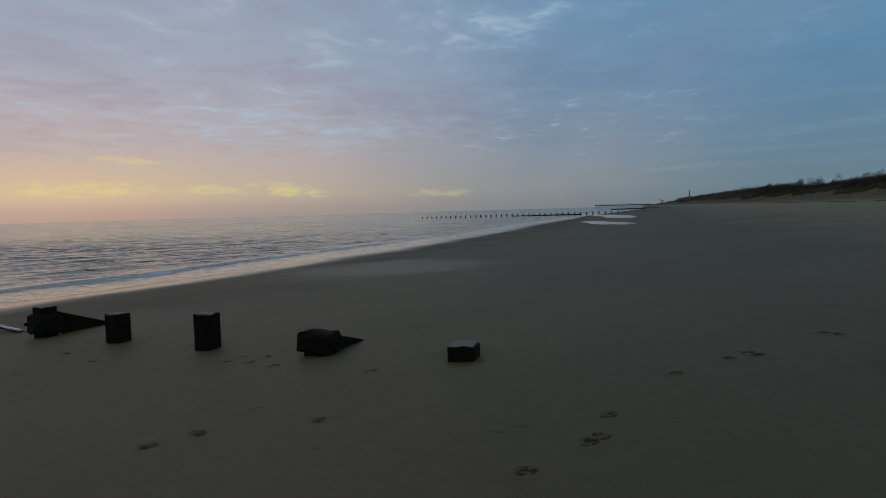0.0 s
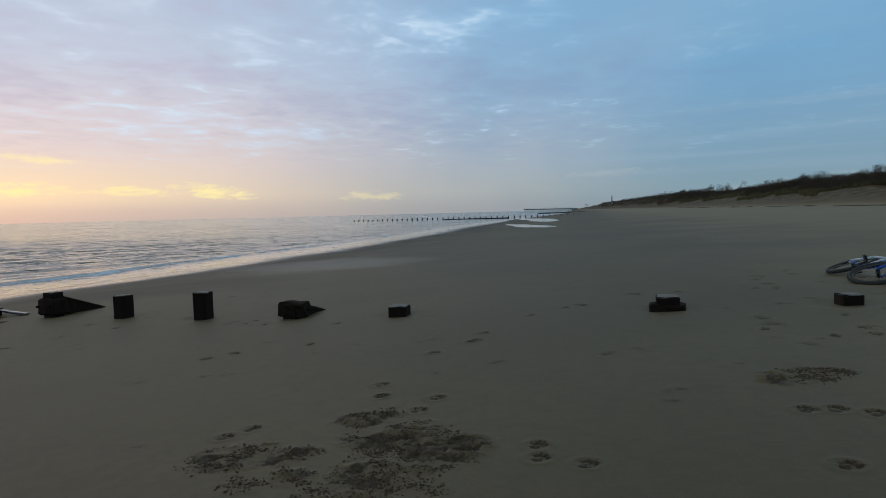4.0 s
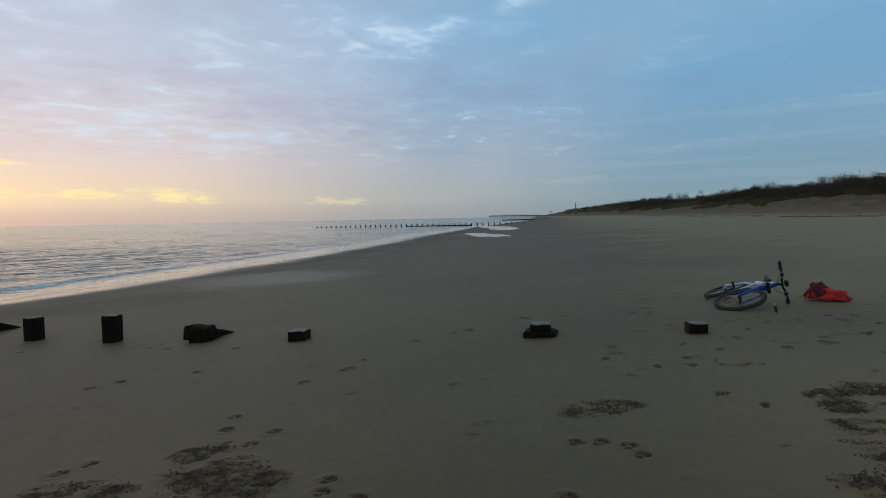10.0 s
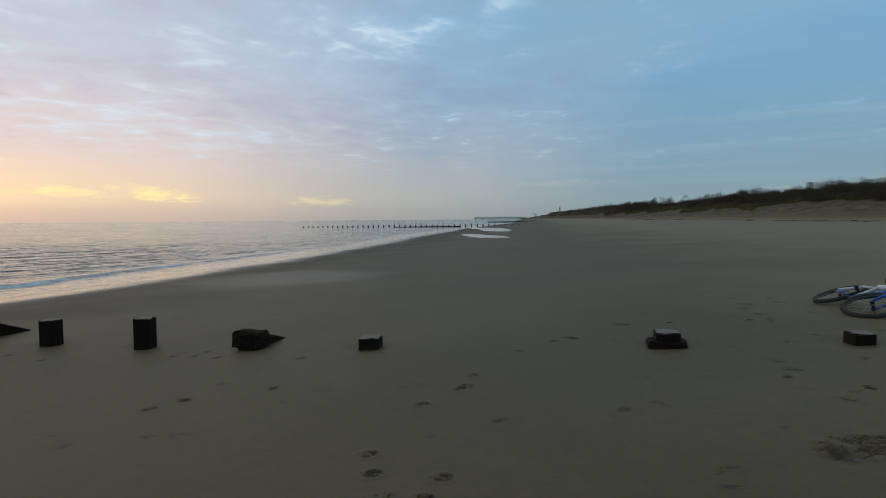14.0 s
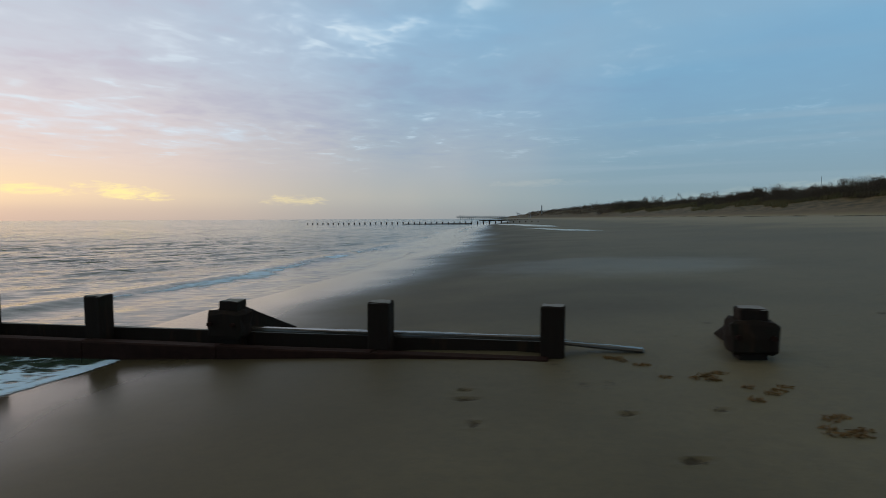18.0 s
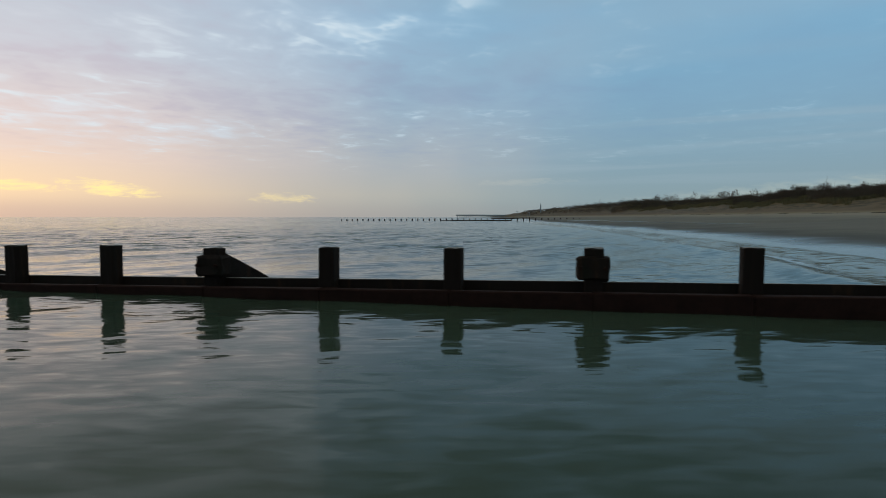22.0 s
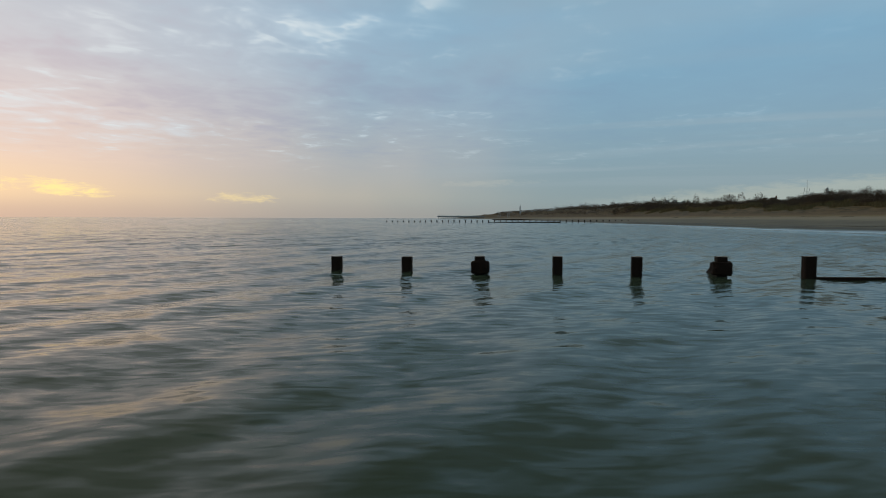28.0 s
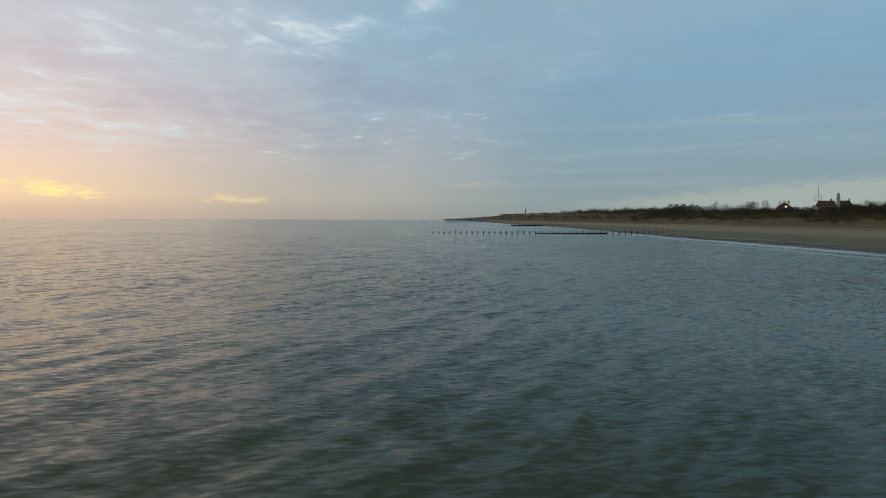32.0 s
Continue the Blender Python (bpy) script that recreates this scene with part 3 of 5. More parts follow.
def sea_zone(x, y):
    """How open the water is: 0 in the lee of the groyne, 1 out at sea."""
    u = across(x, y)
    far_out = np.clip((-u - 28) / 18, 0, 1) * np.interp(y, [-5, 8], [0.5, 0.85])
    beyond = np.clip((y - 0.5) / 14, 0, 1) * 1.5 * np.clip((-u - 20.5) / 5, 0, 1)
    return np.maximum(far_out, beyond)


def sea_height(x, y):
    u = across(x, y)
    calm = np.clip(1 - np.hypot((x + 42) / 75, (y + 2) / 75), 0, 1)
    amp = (0.004 + 0.030 * np.clip(sea_zone(x, y), 0, 1)) * calm
    a, c = x * 0.94 - y * 0.34, x * 0.34 + y * 0.94
    z = SEA_Z + amp * (np.sin(a * 3.6 + 5 * fbm(a / 3, c / 8, 51, 2)) + 0.8 * np.sin((x * .98 - y * .1) * 1.9 + 5 * fbm(x / 4, y / 9, 52, 2)) + 2.0 * (fbm(a * 1.6, c * 0.6, 53, 3) - .5))
    # low swells that roll in and break along the shore
    swash = 0.10 * np.exp(-((u + 21.6 + 1.6 * (fbm(x / 6, y / 9, 54, 2) - .5)) / 0.5) ** 2) * np.clip((y - 0.6) / 2, 0, 1)
    swash = swash + 0.02 * np.exp(-((u + 25.0 + 2.4 * (fbm(x / 6, y / 9, 55, 2) - .5)) / 0.8) ** 2) * np.clip((y - 1) / 3, 0, 1)
    z = z + swash * np.clip(1.5 - np.abs(y - 15) / 60, 0, 1)
    # the last wash runs up over the sand
    up = np.clip((u + 22) / 5.0, 0, 1)
    run = np.where(y < 0.1, 0.128, 0.06)
    z = z + up * run
    z = z - np.clip((u + np.where(y < 0.1, 17.05, 17.4)) / 0.5, 0, 1) * 0.14
    return np.where(u > -15.6, np.minimum(z, -0.6), z)


def make_sea():
    xs = graded(-62, -14.5, 0.14, -4800, 400, 1.045)
    ys = graded(-16, 14, 0.12, -3500, 4800, 1.045)
    X, Y = np.meshgrid(xs, ys)
    x, y = X.ravel(), Y.ravel()
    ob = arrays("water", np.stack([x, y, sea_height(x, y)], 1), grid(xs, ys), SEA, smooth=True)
    at = ob.data.attributes.new("open", "FLOAT", "POINT")
    at.data.foreach_set("value", sea_zone(x, y).astype("f4"))
    u = across(x, y)
    at = ob.data.attributes.new("heave", "FLOAT", "POINT")
    heave = np.clip((y - 1) / 22, 0, 1) * np.clip((-u - 20.5) / 5, 0, 1) * np.clip((u + 75) / 25, 0.35, 1) + 0.12 * np.clip((-u - 36) / 20, 0, 1)
    at.data.foreach_set("value", np.clip(heave, 0, 1).astype("f4"))
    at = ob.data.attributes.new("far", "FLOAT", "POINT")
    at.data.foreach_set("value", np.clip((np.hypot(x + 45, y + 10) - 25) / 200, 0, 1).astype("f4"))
    return tagged(ob, "grey-green rippled sea under a pale evening sky", "sea", kind="structure")


CLOD = material("damp_clods", m_leaf((0.055, 0.036, 0.018, 1), (0.150, 0.110, 0.060, 1)))
# wet sand, made dark enough to stand for shade in the prints
WET_SHADE_CRUMB = material("wet_shade_crumbs", m_leaf((0.026, 0.014, 0.006, 1), (0.066, 0.040, 0.018, 1)))
WETBOARD = material("wet_board", plain((0.060, 0.044, 0.034), 0.18, 0, 0.3, 14, 0.15, 0.6))
SCRAP = material("brown_weed", plain((0.17, 0.085, 0.024), 0.75, 0, 0.5, 30, 0.5))


def crumbs(name, pts, sizes, mat, label, r, flat=0.7):
    """Loose angular crumbs of sand as one mesh."""
    z = marks(pts[:, 0].copy(), pts[:, 1].copy(), lie(pts[:, 0], pts[:, 1]))[0]
    unit = np.array([(1, 0, 0), (0, 1, 0), (-1, 0, 0), (0, -1, 0), (0, 0, 1), (0, 0, -1)], float)
    n = len(pts)
    v = unit[None] * sizes[:, None, None] * r.uniform(.45, 1.6, (n, 6, 1))
    t = r.uniform(0, 6.28, n)
    v[:, :, 0], v[:, :, 1] = v[:, :, 0] * np.cos(t)[:, None] - v[:, :, 1] * np.sin(t)[:, None], v[:, :, 0] * np.sin(t)[:, None] + v[:, :, 1] * np.cos(t)[:, None]
    v[:, :, 2] *= flat
    v += np.c_[pts, z + sizes * 0.2][:, None]
    tri = np.array([(0, 1, 4), (1, 2, 4), (2, 3, 4), (3, 0, 4), (1, 0, 5), (2, 1, 5), (3, 2, 5), (0, 3, 5)])
    f = (tri[None] + 6 * np.arange(n)[:, None, None]).reshape(-1, 3)
    return tagged(arrays(name, v.reshape(-1, 3), f, mat), label, "sand", kind="stuff")


def make_clods():
    """Crumbs of damp sand thrown up round the scuffs, and darker wet ones that paint shade into the prints."""
    r = np.random.RandomState(77)
    pts, sizes = [], []
    for cx, cy, rad in SCUFFS:
        n = int(13000 * rad * rad)
        t, q = r.uniform(0, 6.28, n), rad * r.uniform(0, 1.25, n) ** 0.6
        pts.append(np.stack([cx + 1.15 * q * np.cos(t), cy + q * np.sin(t)], 1))
        sizes.append(0.0015 + 0.008 * r.rand(n) ** 3)
    pts, sizes = np.concatenate(pts), np.concatenate(sizes)
    # they lie in drifts with bare sand between
    keep = fbm(pts[:, 0] * 7, pts[:, 1] * 9, 91, 3) + r.uniform(-.06, .06, len(pts)) > 0.50
    crumbs("sand_clods", pts[keep], sizes[keep], CLOD, "crumbled clods of damp sand round the scuffs", r)
    pts = []
    for cx, cy in PAWS:
        turn = 0.55 + r.uniform(-.5, .5)
        c, d = math.cos(turn), math.sin(turn)
        for of, ol, rf, rl in TOES:
            n = 22
            t, q = r.uniform(0, 6.28, n), r.rand(n) ** 0.5
            f, l = 0.85 * (of + rf * q * np.cos(t)), 0.85 * (ol + rl * q * np.sin(t))
            pts.append(np.stack([cx + f * d + l * c, cy + f * c - l * d], 1))
    for cx, cy in PRINTS:
        n = 60
        t, q, a = r.uniform(0, 6.28, n), r.rand(n) ** 0.5, r.uniform(-1.4, 1.4)
        l, w = 0.055 * q * np.cos(t), 0.032 * q * np.sin(t)
        pts.append(np.stack([cx + l * math.sin(a) + w * math.cos(a), cy + l * math.cos(a) - w * math.sin(a)], 1))
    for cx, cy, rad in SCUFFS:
        # hollows inside the churned sand, their shade given by dark crumbs
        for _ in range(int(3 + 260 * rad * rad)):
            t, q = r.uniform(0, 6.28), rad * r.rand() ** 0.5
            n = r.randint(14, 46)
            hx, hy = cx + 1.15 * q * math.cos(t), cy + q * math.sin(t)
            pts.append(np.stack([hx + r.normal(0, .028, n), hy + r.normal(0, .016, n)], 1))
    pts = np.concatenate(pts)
    crumbs("dark_sand_crumbs", pts, r.uniform(.003, .0065, len(pts)), WET_SHADE_CRUMB, "wet sand crumbs, darkened as shade, in prints and scuffs", r, 0.35)


SCRAPS = [(-12.25, -.14), (-12.15, -.35), (-11.75, -.74), (-11.61, -.74), (-11.37, -.98), (-11.48, -.63), (-11.42, -1.24), (-11.12, -1.55), (-11.05, -1.80), (-10.85, -2.24), (-10.74, -2.26), (-10.69, -2.68), (-10.73, -2.11), (-10.90, -1.95), (-11.20, -1.75)]


def make_scraps():
    r = np.random.RandomState(78)
    vs, fs, c = [], [], 0
    for cx, cy in SCRAPS:
        for _ in range(3):
            x, y = cx + r.normal(0, .07), cy + r.normal(0, .05)
            v, f = blob_leaves(r, 34, (x, y, ground_at(x, y) + .004), (.06, .05, .004), 0.015)
            vs.append(v)
            fs.append(f + c)
            c += len(v)
    tagged(arrays("weed_scraps", np.concatenate(vs), np.concatenate(fs), SCRAP), "rust-brown scraps of seaweed strewn on wet sand", "seaweed", kind="stuff")


make_ground()
make_sea()


# ---- groyne ----
STEP = 1.6
TOPS = [1.0, 0.93, None, 0.72, 0.71, 0.81, 0.72, 0.72, 0.69, 0.675, 0.635, 0.645, 0.61, 0.60, 0.58, 0.59, 0.57, 0.55, 0.54, 0.51, 0.53, 0.51, 0.46, 0.43, 0.40, 0.38,
        0.375, 0.35, 0.32, 0.30, 0.28, 0.26, 0.23, 0.215]


def post_bm(height, width=0.205, jag=0.005):
    """A square sawn pile, its base at z = 0."""
    bm = bmesh.new()
    block(bm, (width, width, height), Matrix.Translation((0, 0, height / 2)), 0.012, jag, 2)
    return bm


def braced(i):
    return i % 3 == 1


def brace_parts(owner, x, z, reach=1.05):
    """The bolted cross block and the raking strut on the far side of every third pile."""
    bm = bmesh.new()
    block(bm, (0.36, 0.28, 0.27), Matrix.Translation((x, -0.02, z - 0.23)), 0.03, 0.014, 1)
    part("cross_block", bm, TIMBER, owner, "dark bolted cross block")
    bm = bmesh.new()
    a, b = Vector((x + 0.02, 0.02, z - 0.18)), Vector((x + 0.02, 0.1 + reach, z - 0.60))
    d = b - a
    block(bm, (0.16, 0.26, d.length), Matrix.Translation((a + b) / 2) @ d.to_track_quat("Z", "Y").to_matrix().to_4x4(), 0.012, 0.006, 2)
    part("strut", bm, TIMBER, owner, "raking timber strut")
    for s in (-1, 1):
        bm = bmesh.new()
        tube(bm, (x + s * 0.13, -0.20, z - 0.22), (x + s * 0.13, -0.165, z - 0.22), 0.022, n=8)
        part("bolt", bm, WALER, owner, "rusty bolt head")


def make_stumps():
    for i in range(8):
        if TOPS[i] is None:
            continue
        x, top = -STEP * i, TOPS[i]
        e = tagged(new("groyne_stump"), "dark weathered square timber pile standing in sand", "timber pile", "old groyne piles")
        h = top + 0.9
        e.location = (x, 0, top - h)
        if i == 4:
            bm = post_bm(h - 0.06, 0.22, 0.016)
            part("post", bm, TIMBER, e)
            bm = bmesh.new()
            block(bm, (0.36, 0.24, 0.20), Matrix.Translation((0, 0.0, h - 0.10)) @ pose(0, 0, 0, 0, 4, 6), 0.025, 0.02, 2)
            part("cross_block", bm, TIMBER, e)
            bm = bmesh.new()
            a, b = Vector((0.03, 0.05, h - 0.12)), Vector((0.03, 0.85, h - 0.36))
            d = b - a
            block(bm, (0.2, 0.18, d.length), Matrix.Translation((a + b) / 2) @ d.to_track_quat("Z", "Y").to_matrix().to_4x4(), 0.015, 0.008, 2)
            part("strut", bm, TIMBER, e)
            tagged(e, "low broken timber pile with cross block and sunken strut")
            continue
        part("post", post_bm(h, 0.195 if i == 0 else 0.235 if i in (1, 3) else 0.21), TIMBER_LIT_TOP, e)
        e.rotation_euler = (0, 0, radians((14, 4, 0, 10, 0, 12, 8, 3)[i]))
        if i == 0:
            e.location.x += 0.06
        if i == 1:
            bm = bmesh.new()
            block(bm, (0.37, 0.27, 0.24), Matrix.Translation((0, -0.02, h - 0.20)), 0.02, 0.012, 2)
            part("cross_block", bm, TIMBER, e)
            tagged(e, "low timber pile with a wide cross block at its foot")
        elif braced(i):
            brace_parts(e, 0.0, h)
            tagged(e, "dark timber pile with bolted block and raking strut")
        elif i in (0, 3):
            tagged(e, "low dark timber pile stump almost buried in sand")


def plank_top(i):
    return 0.35 - 0.021 * (i - 7.6)


def board_top(i):
    """The boards stand well clear of the water inshore and just show farther out."""
    return plank_top(i) if i < 22.5 else (-0.045 if i < 27 else -0.075)


def make_groyne(y0, i0, i1, x_of, top_of, board_of, label, w=0.205, near=True):
    g = tagged(new("groyne"), label, "groyne")
    g.location = (0, y0, 0)
    for i in range(i0, i1 + 1):
        x, top = x_of(i), top_of(i)
        p = part("post", post_bm(top + 1.6, w), TIMBER_LIT_TOP if near else TIMBER, g)
        p.location = (x, 0, -1.6)
        if near:
            p.rotation_euler = (random.uniform(-.012, .012), random.uniform(-.012, .012), random.uniform(-.06, .06))
        if braced(i):
            if near:
                brace_parts(g, x, top)
        if i < i1 and board_of(i) is not None:
            xa, xb = x_of(i), x_of(i + 1)
            za, zb = board_of(i), board_of(i + 1) if board_of(i + 1) is not None else board_of(i) - 0.02
            for k in range(3 if near else 1):
                hh = 0.2 if near else 0.6
                bm = bmesh.new()
                tilt = math.degrees(math.atan2(za - zb, xa - xb))
                m = Matrix.Translation(((xa + xb) / 2, 0.135, (za + zb) / 2 - hh / 2 - k * 0.206)) @ pose(0, 0, 0, 0, -tilt, 0)
                block(bm, (abs(xa - xb) - 0.004, 0.075 if near else 0.055, hh), m, 0.006, 0.003, 1)
                part("plank", bm, TIMBER_LIT_TOP if near and k == 0 else TIMBER, g)
            if near and i < 22:
                bm = bmesh.new()
                m = Matrix.Translation(((xa + xb) / 2, -0.19, (za + zb) / 2 - 0.20)) @ pose(0, 0, 0, 0, -tilt, 0)
                block(bm, (abs(xa - xb) - 0.003, 0.16, 0.23), m, 0.012, 0.005, 1)
                part("waler", bm, WALER, g, "brown worn waling beam")
    return g


make_stumps()
make_groyne(0.0, 8, 33, lambda i: -STEP * i, lambda i: TOPS[i], lambda i: board_top(i) if i < 27 else None,
            "long dark timber groyne of square piles running into the sea")
bm = bmesh.new()
block(bm, (0.86, 0.11, 0.03), Matrix.Translation((-12.44, 0.10, 0.325)) @ pose(0, 0, 0, 0, 2.5, -2), 0.012, 0.006, 2)
for i in (8, 9):
    q = bmesh.new()
    block(q, (STEP - 0.01, 0.10, 0.035), Matrix.Translation((-STEP * (i + .5), 0.155, plank_top(i + .5) + 0.02)) @ pose(0, 0, 0, 0, -0.75, 0), 0.008, 0.004, 2)
    tagged(part("capping_board", q, WETBOARD), "pale worn board lying along the groyne planks", "board", "capping boards")
tagged(part("loose_plank", bm, WETBOARD), "pale worn plank end half buried beside the piles", "plank")
make_groyne(152.0, 0, 44, lambda i: -23.0 - STEP * i, lambda i: float(np.interp(i, [0, 12, 30, 44], [0.80, 0.68, 0.52, 0.30])),
            lambda i: 0.25 - 0.012 * (i - 10) if 14 <= i < 26 else None, "distant dark timber groyne in shallow water along the beach", 0.26, False)
make_groyne(350.0, 0, 20, lambda i: -44.0 - 1.9 * i, lambda i: 1.0 - 0.02 * i, lambda i: 0.8 - 0.02 * i, "far low timber groyne on the shore", 0.3, False)


# ---- foam and pools ----
def cells(name, x0, x1, y0, y1, step, keep, height, label):
    """Lacy patches: the cells of a fine lattice that keep() accepts, as one low mesh."""
    xs, ys = np.arange(x0, x1, step), np.arange(y0, y1, step)
    X, Y = np.meshgrid(xs, ys)
    X = X + (lattice(X * 31, Y * 31, 7) - .5) * step * 0.5
    Y = Y + (lattice(X * 29, Y * 37, 8) - .5) * step * 0.5
    f = keep(X.ravel(), Y.ravel())
    q = grid(xs, ys)
    q = q[f[q].max(1) > -0.7]
    used, q = np.unique(q, return_inverse=True)
    q = q.reshape(-1, 4)
    x, y = X.ravel()[used], Y.ravel()[used]
    z = height(x, y) + 0.004 + 0.004 * np.clip(f[used], 0, 1)
    ob = arrays(name, np.stack([x, y, z], 1), q, FOAM, smooth=True)
    at = ob.data.attributes.new("cover", "FLOAT", "POINT")
    at.data.foreach_set("value", np.clip(f[used], -1, 1).astype("f4"))
    return tagged(ob, label, "foam", kind="stuff")


def top_of_water(x, y):
    return np.maximum(sea_height(x, y), lie(x, y) + 0.002)


def front(y):
    return -16.99 + 0.35 * (fbm(y / 1.3, y * 0 + 3, 65, 3) - .5)


def swash_foam(x, y):
    d = front(y) - x  # metres behind the lip
    wx, wy = x + 0.3 * (fbm(x * 1.7, y * 1.7, 61, 3) - .5), y + 0.4 * (fbm(x * 1.5, y * 1.5, 62, 3) - .5)
    v = fbm(wx * 2.2, wy * 3.6, 68, 4) * 0.75 + (0.5 - np.abs(fbm(wx * 4.5, wy * 7.5, 69, 3) - 0.5) * 2.6) * 0.5
    need = np.interp(d, [0, 0.5, 1.5, 2.1, 2.6, 3.4, 5.0], [0.33, 0.40, 0.42, 0.45, 0.58, 0.70, 0.90])
    # thinner and darker where it slaps against the boards
    body = (v - need - 0.07 * np.clip((y + 1.7) / 1.2, 0, 1)) * 4.4
    lip = 1.3 - np.abs(d - 0.06 - 0.05 * fbm(x * 5, y * 5, 66, 2)) / 0.075
    out = np.where(d > -0.02, np.maximum(body, lip), -1)
    return out - np.where(y < -0.3, 0, 2) - np.clip((-5.6 - y) / 2.2, 0, 1) * (0.6 + 2.4 * fbm(x * 1.2, y * 1.6, 67, 3))


cells("sea_foam", -22.4, -16.8, -8.2, -0.3, 0.017, swash_foam, top_of_water, "white lacy foam of a spent wave on wet sand")


def shore_foam(x, y):
    u = across(x, y)
    w = 0.6 * (fbm(x / 5, y / 7, 71, 3) - .5)
    line = 0.06 - np.abs(u + 18.9 + w) + 0.25 * (fbm(x * 2, y * 1.2, 72, 3) - .55)
    crest = 0.34 - 0.8 * np.abs(u + 21.15 + 1.6 * (fbm(x / 6, y / 9, 54, 2) - .5)) + 1.1 * (fbm(x * 1.6, y * .8, 73, 4) - .58) - 0.5 * np.abs(fbm(x * 5, y * 3, 74, 2) - .5)
    crest = np.where((y > 2.5) & (y < 60), crest - np.clip((y - 12) / 60, 0, 0.3) - np.clip((5 - y) / 5, 0, .3), -1)
    return np.maximum(6.0 * line - 0.6, 4.5 * crest - 0.4)


cells("surf_foam", -34, -17, 1.0, 60, 0.075, shore_foam, top_of_water, "thin white foam lines along the water's edge")


def far_surf(x, y):
    u = across(x, y)
    w = 2.0 * (fbm(x / 15, y / 25, 76, 3) - .5)
    a = 0.18 - np.abs(u + 19.2 + w) + 0.5 * (fbm(x / 1.5, y / 4, 77, 3) - .5)
    b = 0.08 - np.abs(u + 22.5 + 2 * w) + 0.9 * (fbm(x / 1.5, y / 5, 78, 3) - .62)
    return 4.0 * np.maximum(a, b) - 0.3


cells("distant_surf_foam", -75, -24, 60, 260, 0.32, far_surf, top_of_water, "far pale line of surf along the beach")

for px, py, ln, wd, head in POOLS:
    bm = bmesh.new()
    n = 96
    rim = []
    for k in range(n):
        t = 2 * math.pi * k / n
        r = 0.9 + 0.16 * math.sin(3 * t + px) + 0.10 * math.sin(7 * t + py) + 0.06 * math.sin(17 * t)
        rim.append(bm.verts.new((wd * 1.15 * r * math.cos(t), ln * 0.95 * r * math.sin(t), 0)))
    bm.faces.new(rim)
    pool = part("tidal_pool", bm, SEA)
    pool.matrix_basis = pose(px, py, ground_at(px, py) + 0.03, 0, 0, head)
    tagged(pool, "shallow still pool of seawater left on the sand", "pool", "tidal pools", "structure")


# ---- dunes: scrub, grass, drift line ----
def blob_leaves(rng, n, centre, radius, size, flat=0.7):
    """Small leaf quads, crowded towards the outside of a lumpy ball."""
    d = rng.normal(size=(n, 3))
    d /= np.linalg.norm(d, axis=1)[:, None]
    r = rng.uniform(0.25, 1.0, n) ** 0.6 * (0.85 + 0.2 * rng.rand(n))
    c = np.array(centre) + d * r[:, None] * np.array(radius)
    a = rng.normal(size=(n, 3))
    a /= np.linalg.norm(a, axis=1)[:, None]
    b = np.cross(a, rng.normal(size=(n, 3)))
    b /= np.linalg.norm(b, axis=1)[:, None]
    s = (size * rng.uniform(0.5, 1.4, n))[:, None]
    v = np.stack([c - a * s, c + b * s * flat * .5, c + a * s, c - b * s * flat * .5], 1).reshape(-1, 3)
    return v, np.arange(4 * n).reshape(-1, 4)


def twig_quads(rng, n, spread, h0, h1, w):
    base = rng.uniform(-spread, spread, (n, 2)) * [1, 0.8]
    top = base * 1.15 + rng.normal(0, 0.28, (n, 2))
    h = rng.uniform(h0, h1, n)
    t = rng.uniform(0, 6.28, n)
    o = np.stack([np.cos(t), np.sin(t)], 1) * w
    z0 = np.zeros((n, 1))
    v = np.stack([np.c_[base - o, z0], np.c_[base + o, z0], np.c_[top + o * .3, h[:, None]], np.c_[top - o * .3, h[:, None]]], 1).reshape(-1, 3)
    return v, np.arange(4 * n).reshape(-1, 4)


def make_shrub(seed, height, spread, leaves):
    rng = np.random.RandomState(seed)
    e = tagged(new("dune_shrub"), "dark bare-twigged scrub bush on the dune crest", "shrub", "dune scrub")
    vs, fs = [], []
    for k in range(7):
        a, r = rng.uniform(0, 6.28), rng.uniform(0, spread * .7)
        h = rng.uniform(.35, .75) * height
        v, f = blob_leaves(rng, leaves // 7, (r * math.cos(a), r * math.sin(a), h), (spread * .38, spread * .38, height * .25), 0.07)
        fs.append(f + sum(len(q) for q in vs))
        vs.append(v)
    arrays("foliage", np.concatenate(vs), np.concatenate(fs), LEAF, e)
    v, f = twig_quads(rng, 170, spread * .8, height * .45, height * .95, 0.009)
    arrays("twig_tangle", v, f, TWIG, e)
    return e


rng = np.random.RandomState(9)
kinds = [make_shrub(1, 2.4, 1.5, 1200), make_shrub(2, 2.9, 1.7, 1300), make_shrub(3, 2.0, 1.8, 1200), make_shrub(4, 3.1, 1.5, 1300)]
spots = []
for k in range(270):
    y = 84 + 250 * (k / 270) ** 1.15
    u = rng.uniform(43, 60) if k % 3 else rng.uniform(42, 48)
    spots.append((u + float(coast(y)), y))
for k, (x, y) in enumerate(spots):
    e = kinds[k] if k < 4 else copy_thing(kinds[int(rng.choice([0, 1, 2, 2, 1, 0, 3]))], Matrix())
    s = rng.uniform(0.75, 1.15) * (0.75 if y > 190 else 1.0)
    e.matrix_basis = pose(x, y, ground_at(x, y) - 0.1, 0, 0, rng.uniform(0, 360)) @ Matrix.Diagonal((s * 1.15, s * 1.15, s * rng.uniform(.8, 1.1), 1))


